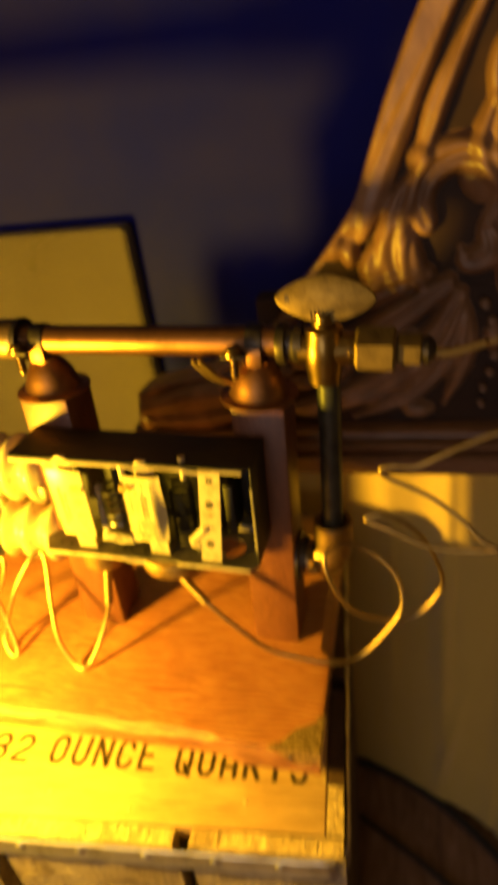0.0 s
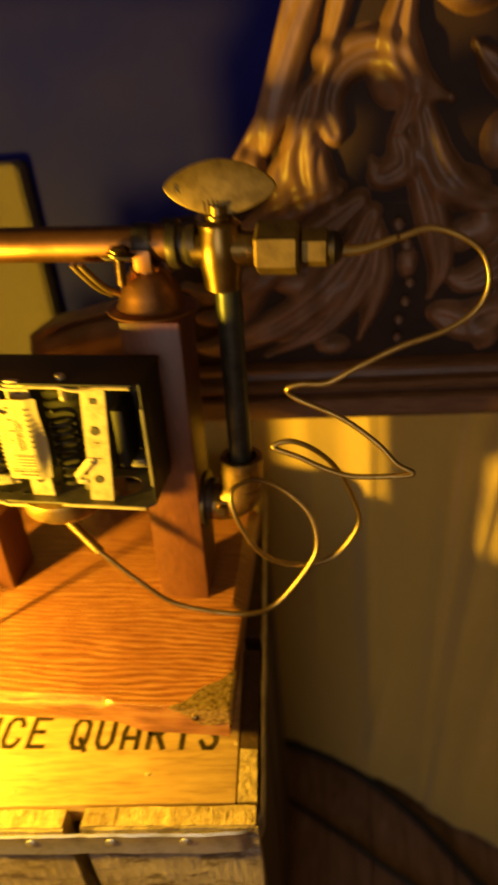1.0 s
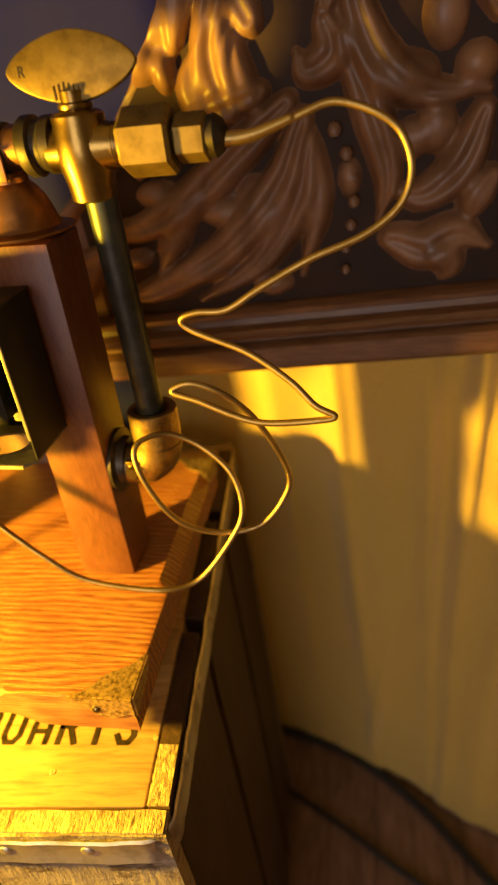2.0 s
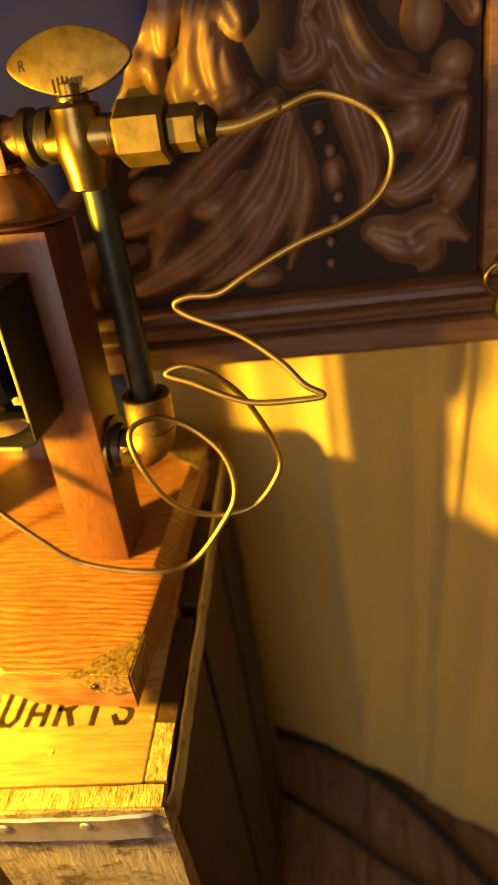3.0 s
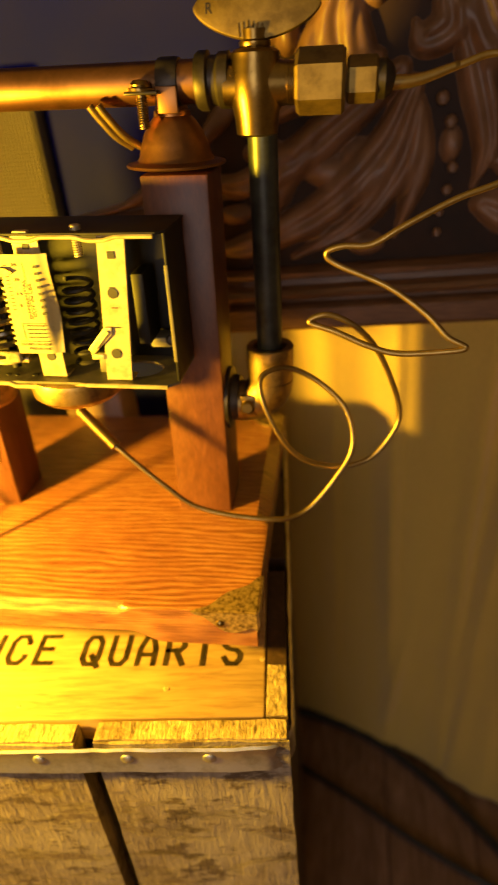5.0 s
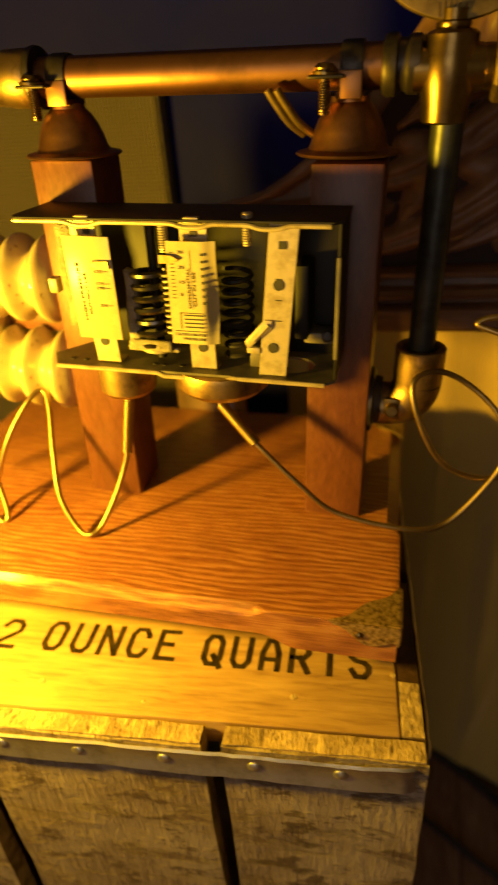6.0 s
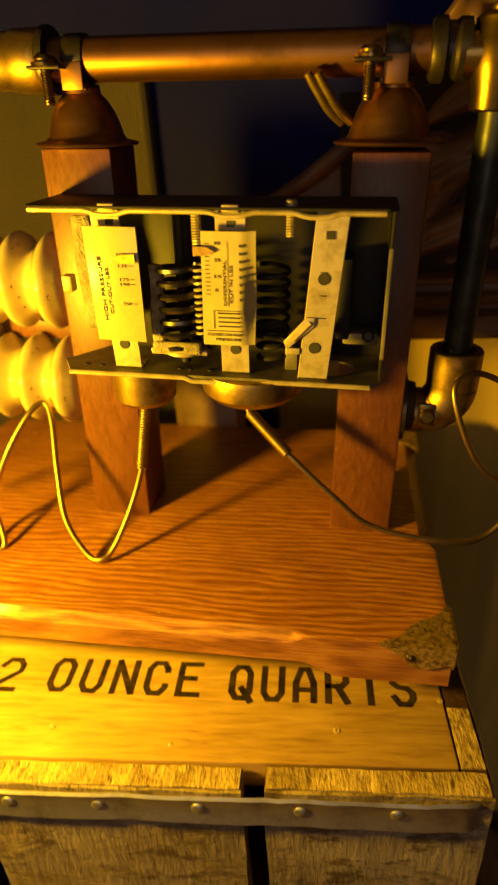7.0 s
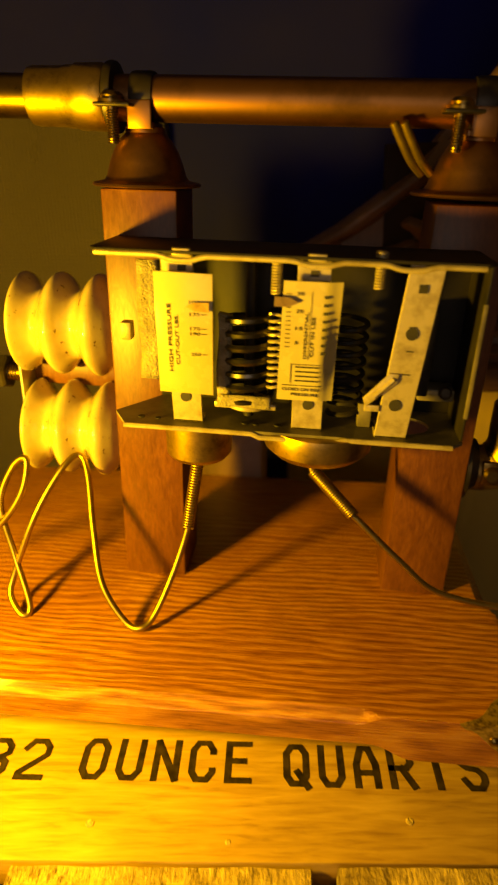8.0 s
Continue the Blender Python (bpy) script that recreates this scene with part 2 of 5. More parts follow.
def whole(name, bm, material, label, category, group="", kind="", smooth=True, sharp=35, at=None):
    """A thing that is one mesh; its origin is set at its base."""
    if at is None:
        xs = [v.co for v in bm.verts]
        at = Vector((sum(v.x for v in xs) / len(xs), sum(v.y for v in xs) / len(xs), min(v.z for v in xs)))
    bm.transform(Matrix.Translation(-Vector(at)))
    me = bpy.data.meshes.new(name)
    bmesh.ops.recalc_face_normals(bm, faces=bm.faces)
    bm.to_mesh(me)
    bm.free()
    me.materials.append(material)
    if smooth:
        for p in me.polygons:
            p.use_smooth = True
        me.set_sharp_from_angle(angle=radians(sharp))
    ob = new(name, me)
    ob.location = at
    ROOTS[ob] = Matrix.Translation(at)
    return tagged(ob, label, category, group, kind)


def join(*bms):
    out = bms[0]
    for b in bms[1:]:
        me = bpy.data.meshes.new("tmp")
        b.to_mesh(me)
        b.free()
        out.from_mesh(me)
        bpy.data.meshes.remove(me)
    return out


def slab(x0, x1, y0, y1, z0, z1, bevel=0.0, seg=2):
    bm = bmesh.new()
    bmesh.ops.create_cube(bm, size=1.0)
    for v in bm.verts:
        v.co = Vector((x0 if v.co.x < 0 else x1, y0 if v.co.y < 0 else y1, z0 if v.co.z < 0 else z1))
    if bevel:
        bmesh.ops.bevel(bm, geom=bm.edges[:], offset=bevel, segments=seg, profile=0.5, affect="EDGES")
    return bm


def lathe(profile, base=(0, 0, 0), axis=(0, 0, 1), seg=40):
    """Turn (radius, height) pairs round an axis that starts at base."""
    bm = bmesh.new()
    rings = []
    for r, h in profile:
        if r < 1e-6:
            rings.append([bm.verts.new((0, 0, h))])
        else:
            rings.append([bm.verts.new((r * math.cos(2 * math.pi * i / seg), r * math.sin(2 * math.pi * i / seg), h)) for i in range(seg)])
    for a, b in zip(rings, rings[1:]):
        if len(a) == len(b) == 1:
            continue
        for i in range(seg):
            j = (i + 1) % seg
            if len(a) == 1:
                bm.faces.new((a[0], b[i], b[j]))
            elif len(b) == 1:
                bm.faces.new((a[i], a[j], b[0]))
            else:
                bm.faces.new((a[i], a[j], b[j], b[i]))
    for ring in (rings[0], rings[-1]):
        if len(ring) > 2:
            bm.faces.new(ring)
    q = Vector((0, 0, 1)).rotation_difference(Vector(axis)).to_matrix().to_4x4()
    bm.transform(Matrix.Translation(base) @ q)
    return bm


def rod(a, b, r, seg=24, r2=None, edge=0.0):
    a, b = Vector(a), Vector(b)
    h = (b - a).length
    r2 = r if r2 is None else r2
    if edge:
        prof = [(r - edge, 0), (r, edge), (r2, h - edge), (r2 - edge, h)]
    else:
        prof = [(r, 0), (r2, h)]
    return lathe(prof, a, b - a, seg)


def spline(points, steps=10):
    """Catmull-Rom through the points."""
    p = [Vector(q) for q in points]
    p = [2 * p[0] - p[1]] + p + [2 * p[-1] - p[-2]]
    out = []
    for i in range(1, len(p) - 2):
        for k in range(steps):
            t = k / steps
            out.append(0.5 * (2 * p[i] + (p[i + 1] - p[i - 1]) * t + (2 * p[i - 1] - 5 * p[i] + 4 * p[i + 1] - p[i + 2]) * t * t
                              + (3 * p[i] - p[i - 1] - 3 * p[i + 1] + p[i + 2]) * t ** 3))
    out.append(p[-2])
    return out


def sweep(path, r, seg=10):
    """A round tube along a path; r may be a number or one radius a point."""
    bm = bmesh.new()
    path = [Vector(q) for q in path]
    n = len(path)
    rs = r if isinstance(r, (list, tuple)) else [r] * n
    up = Vector((0.13, 0.31, 0.94)).normalized()
    rings = []
    side = None
    for i, q in enumerate(path):
        d = (path[min(i + 1, n - 1)] - path[max(i - 1, 0)]).normalized()
        if side is None:
            side = d.cross(up).normalized()
        side = (side - d * side.dot(d)).normalized()
        w = d.cross(side)
        rings.append([bm.verts.new(q + rs[i] * (math.cos(2 * math.pi * k / seg) * side + math.sin(2 * math.pi * k / seg) * w)) for k in range(seg)])
    for a, b in zip(rings, rings[1:]):
        for k in range(seg):
            j = (k + 1) % seg
            bm.faces.new((a[k], a[j], b[j], b[k]))
    bm.faces.new(rings[0])
    bm.faces.new(rings[-1])
    return bm


def coil(a, b, r, turns, wire, per=14, r2=None):
    """A helical spring from a to b."""
    a, b = Vector(a), Vector(b)
    ax = (b - a).normalized()
    u = ax.cross(Vector((0.2, 0.9, 0.1))).normalized()
    w = ax.cross(u)
    n = int(turns * per)
    r2 = r if r2 is None else r2
    path = []
    for i in range(n + 1):
        t = i / n
        c = 2 * math.pi * i / per
        rr = r + (r2 - r) * t
        path.append(a.lerp(b, t) + rr * (math.cos(c) * u + math.sin(c) * w))
    return sweep(path, wire, 6)


def prism(outline, depth, m=None, bevel=0.0):
    """A flat outline in x, y, raised by depth along z, then moved by m."""
    bm = bmesh.new()
    f = bm.faces.new([bm.verts.new((x, y, 0)) for x, y in outline])
    r = bmesh.ops.extrude_face_region(bm, geom=[f])
    bmesh.ops.translate(bm, verts=[g for g in r["geom"] if isinstance(g, bmesh.types.BMVert)], vec=(0, 0, depth))
    if bevel:
        es = [e for e in bm.edges if abs(e.verts[0].co.z - e.verts[1].co.z) < 1e-9]
        bmesh.ops.bevel(bm, geom=es, offset=bevel, segments=2, profile=0.5, affect="EDGES")
    if m is not None:
        bm.transform(m)
    return bm


def hexnut(a, b, flat, turn=0.0, cham=0.0012):
    """A six-sided nut between a and b."""
    a, b = Vector(a), Vector(b)
    h = (b - a).length
    R = flat / 2 / math.cos(math.pi / 6)
    bm = lathe([(R - cham, 0), (R, cham), (R, h - cham), (R - cham, h)], (0, 0, 0), (0, 0, 1), 6)
    q = Vector((0, 0, 1)).rotation_difference(b - a).to_matrix().to_4x4()
    bm.transform(Matrix.Translation(a) @ q @ pose(0, 0, 0, 0, 0, turn))
    return bm


def lettering(text, height, m, width=None, depth=0.0002, bold=0.0):
    """Built-in font letters, cap height and width given, laid in m's x, y plane."""
    cu = bpy.data.curves.new("letters", "FONT")
    cu.body, cu.size, cu.offset, cu.resolution_u = text, 1.0, bold, 4
    ob = new("letters", cu)
    me = bpy.data.meshes.new_from_object(ob.evaluated_get(bpy.context.evaluated_depsgraph_get()))
    bm = bmesh.new()
    bm.from_mesh(me)
    bpy.data.objects.remove(ob)
    bpy.data.meshes.remove(me)
    bpy.data.curves.remove(cu)
    xs, ys = [v.co.x for v in bm.verts], [v.co.y for v in bm.verts]
    sy = height / (max(ys) - min(ys))
    sx = width / (max(xs) - min(xs)) if width else sy
    x0, y0 = min(xs), min(ys)
    for v in bm.verts:
        v.co = Vector(((v.co.x - x0) * sx, (v.co.y - y0) * sy, 0))
    r = bmesh.ops.extrude_face_region(bm, geom=bm.faces[:])
    bmesh.ops.translate(bm, verts=[g for g in r["geom"] if isinstance(g, bmesh.types.BMVert)], vec=(0, 0, depth))
    bm.transform(m)
    return bm


def grid(nu, nv, fn):
    """A sheet of (nu + 1) x (nv + 1) points from fn(u, v)."""
    bm = bmesh.new()
    vs = [[bm.verts.new(fn(i / nu, j / nv)) for j in range(nv + 1)] for i in range(nu + 1)]
    for i in range(nu):
        for j in range(nv):
            bm.faces.new((vs[i][j], vs[i + 1][j], vs[i + 1][j + 1], vs[i][j + 1]))
    return bm


# ---------------------------------------------------------------- room
FLOOR = -0.2


def room():
    whole("wall_north", slab(-2.1, 2.1, 0.70, 0.80, FLOOR, 2.1), M_WALL, "dark navy blue painted wall behind the cabinet", "wall", kind="structure", smooth=False)
    # the other walls and the ceiling are unseen, added to enclose and bounce light
    whole("wall_east", slab(2.0, 2.1, -2.0, 0.70, FLOOR, 2.1), M_WALLPAINT, "plain unseen wall, pale to bounce light", "wall", kind="structure", smooth=False)
    whole("wall_west", slab(-2.1, -2.0, -2.0, 0.70, FLOOR, 2.1), M_WALLPAINT, "plain unseen wall, pale to bounce light", "wall", kind="structure", smooth=False)
    south = join(slab(-2.1, -0.65, -2.1, -2.0, FLOOR, 2.1), slab(0.35, 2.1, -2.1, -2.0, FLOOR, 2.1),
                 slab(-0.65, 0.35, -2.1, -2.0, FLOOR, 0.25), slab(-0.65, 0.35, -2.1, -2.0, 1.45, 2.1))
    whole("wall_south", south, M_WALLPAINT, "plain unseen wall with a window opening, pale to bounce light", "wall", kind="structure", smooth=False)
    whole("ceiling", slab(-2.1, 2.1, -2.1, 0.8, 2.1, 2.2), M_PLASTER, "plain unseen ceiling, pale to bounce light", "ceiling", kind="structure", smooth=False)


def floor_boards():
    floor = thing("floor", (0, 0, FLOOR - 0.03), "reddish brown varnished floor boards", "floor", kind="structure")
    part("subfloor", slab(-2.1, 2.1, -2.1, 0.8, FLOOR - 0.03, FLOOR - 0.004), M_DARKFOOT, floor, smooth=False)
    base = slab(-0.0545, 0.0545, -1.45, 1.45, -0.004, 0.0, 0.0012, 1)
    me = bpy.data.meshes.new("floor_board")
    base.to_mesh(me)
    base.free()
    me.materials.append(M_FLOOR)
    for i in range(38):
        ob = new("floor_board", me)
        ob.parent = floor
        ob.location = (-2.04 + 0.11 * i, -0.65, 0.03)


room()

# ---------------------------------------------------------------- cabinet with carved crest
RELIEF_Y = 0.503


class Relief:
    """Height of a carving over x, z, made of rounded strokes."""

    def __init__(self, x, z):
        self.x, self.z = x, z
        self.h = np.zeros_like(x)

    def raise_by(self, add):
        """A soft union of two heights."""
        self.h = (np.clip(self.h, 0, None) ** 3 + add ** 3) ** (1 / 3)

    def stroke(self, w, h, *pts, taper=0.55):
        path = [(p.x, p.z) for p in spline([(a, 0, b) for a, b in pts], 12)]
        n = len(path) - 1
        best = np.full_like(self.x, 9.0)
        size = np.ones_like(self.x)
        for i in range(n):
            (ax, az), (bx, bz) = path[i], path[i + 1]
            dx, dz = bx - ax, bz - az
            t = np.clip(((self.x - ax) * dx + (self.z - az) * dz) / (dx * dx + dz * dz + 1e-12), 0, 1)
            d = np.hypot(self.x - ax - t * dx, self.z - az - t * dz)
            s = np.clip(1 - (1 - taper) * 1.5 * np.abs(2 * (i + t) / n - 0.8) ** 1.6, 0.22, None)
            d = d / (1.12 * w * s)
            size = np.where(d < best, s, size)
            best = np.minimum(best, d)
        vein = 1 - (0.28 if w > 0.0095 else 0.1) * np.exp(-(best / 0.3) ** 2)
        body = np.sqrt(np.clip(1 - best ** 2, 0, None)) * vein
        skirt = 0.22 * np.exp(-(best / 1.25) ** 2)
        self.raise_by(h * (0.5 + 0.5 * size) * np.maximum(body, skirt))

    def blob(self, x, z, rx, rz, h):
        q = np.clip(1 - ((self.x - x) / rx) ** 2 - ((self.z - z) / rz) ** 2, 0, None)
        self.raise_by(h * np.sqrt(q))

    def pit(self, x, z, r, d):
        self.h -= d * np.exp(-((self.x - x) ** 2 + (self.z - z) ** 2) / (r * r))

    def scroll(self, cx, cz, r0, r1, a0, turns, w, h, way=1):
        n = int(14 * abs(turns))
        pts = []
        for i in range(n + 1):
            t = i / n
            r, a = r0 + (r1 - r0) * t, radians(a0) + way * 2 * math.pi * turns * t
            pts.append((cx + r * math.cos(a), cz + r * math.sin(a)))
        self.stroke(w, h, *pts, taper=0.7)


def crest_left(z):
    return np.interp(z, (0.545, 0.583, 0.590, 0.600, 0.612, 0.644, 0.664, 0.685, 0.702, 0.72, 0.757, 0.784, 0.82, 0.90, 0.95),
                     (-0.185, -0.18, -0.165, -0.112, -0.09, -0.044, -0.028, -0.008, 0.006, 0.019, 0.033, 0.043, 0.059, 0.10, 0.15))


def carve(r):
    edge = r.x - crest_left(r.z)
    high = np.clip((r.z - 0.68) / 0.03, 0, 1)
    band = np.clip(1 - ((edge - 0.012) / 0.0125) ** 8, 0, None)
    r.h = np.maximum(r.h, 0.011 * np.sqrt(band) * high)
    rib = np.clip(1 - ((edge - 0.0385) / 0.005) ** 2, 0, None)
    r.h = np.maximum(r.h, 0.010 * np.sqrt(rib) * high)
    low = np.clip((0.665 - r.z) / 0.02, 0, 1)
    lip = np.clip(1 - ((edge - 0.008) / 0.011) ** 2, 0, None)
    r.h = np.maximum(r.h, 0.010 * np.sqrt(lip) * low)
    # wing at the foot
    r.stroke(0.0221, 0.0169, (-0.18, 0.563), (-0.13, 0.568), (-0.08, 0.578), (-0.045, 0.598))
    # knuckle at the waist of the outline
    r.blob(0.004, 0.697, 0.011, 0.012, 0.014)
    r.blob(0.016, 0.69, 0.007, 0.012, 0.012)
    # acanthus fan that sweeps down and outwards
    r.stroke(0.0117, 0.0182, (0.092, 0.655), (0.074, 0.622), (0.034, 0.588), (-0.02, 0.566), (-0.05, 0.566))
    r.stroke(0.0104, 0.0169, (0.094, 0.645), (0.084, 0.612), (0.056, 0.578), (0.012, 0.556))
    r.stroke(0.0117, 0.0169, (0.084, 0.664), (0.055, 0.645), (0.016, 0.62), (-0.022, 0.607), (-0.045, 0.614))
    r.stroke(0.0104, 0.0156, (0.07, 0.672), (0.04, 0.664), (0.012, 0.652), (-0.012, 0.638))
    r.stroke(0.0078, 0.0143, (0.098, 0.64), (0.096, 0.605), (0.082, 0.566))
    r.stroke(0.0091, 0.0143, (0.03, 0.636), (0.004, 0.6), (-0.012, 0.578))
    r.blob(0.036, 0.61, 0.017, 0.009, 0.011)
    r.blob(-0.005, 0.627, 0.013, 0.008, 0.011)
    r.blob(0.062, 0.562, 0.014, 0.008, 0.011)
    r.blob(-0.028, 0.588, 0.012, 0.007, 0.010)
    # draped ribs above the fan
    r.stroke(0.0078, 0.0130, (0.026, 0.702), (0.036, 0.735), (0.055, 0.775), (0.082, 0.825))
    r.stroke(0.0117, 0.0169, (0.052, 0.664), (0.046, 0.69), (0.053, 0.722), (0.064, 0.742))
    r.stroke(0.0091, 0.0143, (0.066, 0.664), (0.058, 0.685), (0.06, 0.705))
    r.stroke(0.0091, 0.0143, (0.034, 0.664), (0.032, 0.682), (0.04, 0.70))
    # horseshoe leaf
    r.scroll(0.092, 0.722, 0.028, 0.024, 215, -0.72, 0.0115, 0.016)
    r.stroke(0.0104, 0.0156, (0.108, 0.70), (0.112, 0.685), (0.098, 0.678), (0.092, 0.688))
    r.blob(0.066, 0.748, 0.010, 0.009, 0.014)
    r.stroke(0.0065, 0.0117, (0.066, 0.75), (0.078, 0.785), (0.1, 0.83))
    # volute near the top
    r.scroll(0.146, 0.79, 0.036, 0.006, 200, -1.6, 0.0085, 0.015)
    r.stroke(0.0117, 0.0169, (0.112, 0.775), (0.108, 0.75), (0.12, 0.728), (0.14, 0.718))
    # leaves towards the stile
    r.stroke(0.0117, 0.0169, (0.122, 0.715), (0.134, 0.68), (0.156, 0.66), (0.192, 0.655))
    r.stroke(0.0104, 0.0156, (0.118, 0.69), (0.13, 0.655), (0.138, 0.62), (0.132, 0.595))
    r.stroke(0.0117, 0.0169, (0.19, 0.645), (0.178, 0.62), (0.158, 0.606), (0.14, 0.61))
    r.stroke(0.0130, 0.0169, (0.138, 0.583), (0.158, 0.575), (0.176, 0.582), (0.194, 0.572))
    r.stroke(0.0091, 0.0156, (0.16, 0.575), (0.172, 0.565), (0.168, 0.555))
    r.stroke(0.0104, 0.0156, (0.196, 0.69), (0.184, 0.715), (0.166, 0.73), (0.152, 0.745))
    r.stroke(0.0091, 0.0156, (0.196, 0.612), (0.186, 0.6), (0.184, 0.59))
    r.blob(0.17, 0.692, 0.012, 0.017, 0.012)
    r.blob(0.152, 0.636, 0.010, 0.012, 0.011)
    r.stroke(0.0091, 0.0143, (0.194, 0.745), (0.19, 0.775), (0.194, 0.81))
    # broad lobes between the ribs
    for bx, bz, rx, rz, hh in ((0.105, 0.735, 0.016, 0.02, 0.013), (0.058, 0.61, 0.013, 0.02, 0.012), (0.148, 0.668, 0.02, 0.012, 0.013),
                               (0.165, 0.64, 0.012, 0.016, 0.012), (0.116, 0.62, 0.007, 0.012, 0.010), (0.02, 0.575, 0.02, 0.008, 0.011), (0.186, 0.667, 0.012, 0.012, 0.012)):
        r.blob(bx, bz, rx, rz, hh)
    for px, pz in ((0.084, 0.706), (0.02, 0.6), (0.13, 0.765), (0.165, 0.62)):
        r.pit(px, pz, 0.009, 0.004)


def carved_crest(cabinet, tilt):
    nu, nv = 250, 270
    u, v = np.meshgrid(np.linspace(0, 1, nu + 1), np.linspace(0, 1, nv + 1), indexing="ij")
    z = 0.545 + 0.385 * v
    left = crest_left(z)
    x = left + u * (0.2 - left)
    r = Relief(x, z)
    carve(r)
    h = r.h
    for _ in range(2):
        p = np.pad(h, 1, mode="edge")
        h = (p[1:-1, 1:-1] * 4 + p[:-2, 1:-1] + p[2:, 1:-1] + p[1:-1, :-2] + p[1:-1, 2:]) / 8
    h = h * np.clip(u / 0.012, 0.25, 1) ** 0.5
    h += 0.0004 * np.sin(x * 140 + 2 * np.sin(z * 90)) * np.sin(z * 120 + np.sin(x * 75))
    y = RELIEF_Y - h
    front = np.stack([x, y, z], -1).reshape(-1, 3)
    back = np.stack([x, np.full_like(x, 0.524), z], -1).reshape(-1, 3)
    W = nv + 1
    idx = np.arange((nu + 1) * W).reshape(nu + 1, W)
    quads = np.stack([idx[:-1, :-1], idx[1:, :-1], idx[1:, 1:], idx[:-1, 1:]], -1).reshape(-1, 4)
    N = front.shape[0]
    sides = []
    for line in (idx[0], idx[-1], idx[:, 0], idx[:, -1]):
        sides.append(np.stack([line[:-1], line[1:], line[1:] + N, line[:-1] + N], -1))
    faces = np.concatenate([quads] + sides)
    me = bpy.data.meshes.new("tmp")
    me.from_pydata(np.concatenate([front, back]).tolist(), [], faces.tolist())
    bm = bmesh.new()
    bm.from_mesh(me)
    bpy.data.meshes.remove(me)
    bm.transform(tilt)
    part("carved_crest", bm, M_CARVED, cabinet, "carved walnut crest with acanthus leaves and scrolls", sharp=80)


def rail_profile():
    return ((0.530, 0.505), (0.489, 0.505), (0.487, 0.508), (0.487, 0.521), (0.490, 0.5235), (0.4945, 0.5245), (0.4945, 0.527), (0.488, 0.529),
            (0.4855, 0.532), (0.488, 0.535), (0.495, 0.537), (0.496, 0.541), (0.492, 0.543), (0.4915, 0.546), (0.497, 0.549), (0.503, 0.5495), (0.530, 0.5495))


def cabinet():
    tilt = Matrix.Translation((0.0, 0.5, 0.505)) @ pose(0, 0, 0, 0, -1.6, 0) @ Matrix.Translation((0.0, -0.5, -0.505))

    def tpart(name, bm, mat, parent, label="", sharp=35):
        bm.transform(tilt)
        return part(name, bm, mat, parent, label, sharp=sharp)

    cab = thing("cabinet", (0.1, 0.55, FLOOR), "dark carved walnut cabinet with a moulded rail above a curtain", "cabinet")
    prof = [(z, y) for y, z in rail_profile()]
    m = Matrix(((0, 0, 1, 0), (0, 1, 0, 0), (1, 0, 0, 0), (0, 0, 0, 1)))
    rail = prism([(a, b) for a, b in prof], 0.75, Matrix.Translation((-0.19, 0, 0)) @ m)
    tpart("moulded_rail", rail, M_RAIL, cab, "moulded walnut rail with a worn edge", sharp=28)
    carved_crest(cab, tilt)
    # two added dark sheets fill the hollows, standing in for deep shade
    tpart("recess_shade_sheet", slab(-0.06, 0.2015, RELIEF_Y - 0.0022, 0.5235, 0.5497, 0.6595), M_RECESS_SHADE, cab, "added dark sheet for the shade in the carving's hollows")
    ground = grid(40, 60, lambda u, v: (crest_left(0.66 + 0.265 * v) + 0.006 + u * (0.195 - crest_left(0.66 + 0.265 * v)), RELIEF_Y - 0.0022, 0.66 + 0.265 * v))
    tpart("recess_shade_sheet", ground, M_RECESS_SHADE, cab, "added dark sheet for the shade in the carving's hollows")
    tpart("stile", slab(0.202, 0.30, 0.486, 0.528, 0.5495, 0.95, 0.003), M_RAIL, cab, "plain reddish walnut stile")
    part("upright", slab(-0.19, -0.14, 0.492, 0.53, FLOOR, 0.505, 0.002), M_CARVED, cab)
    part("upright", slab(0.51, 0.56, 0.492, 0.53, FLOOR, 0.52, 0.002), M_CARVED, cab)
    bead = lathe([(0, -0.0042), (0.0026, -0.0032), (0.0042, 0), (0.0026, 0.0032), (0, 0.0042)], seg=12)
    me = bpy.data.meshes.new("bead")
    bead.to_mesh(me)
    bead.free()
    for p in me.polygons:
        p.use_smooth = True
    me.materials.append(M_CARVED)
    for i in range(7):
        t = i / 6
        ob = new("bead", me)
        ob.parent = cab
        s = 1.08 - 0.3 * t
        ob.scale = (s, s, s)
        ob.location = tilt @ Vector((0.1095 + 0.0085 * math.sin(math.pi * min(1, t * 1.15) ** 0.9), RELIEF_Y - 0.006, 0.647 - 0.08 * t)) - Vector((0.1, 0.55, FLOOR))


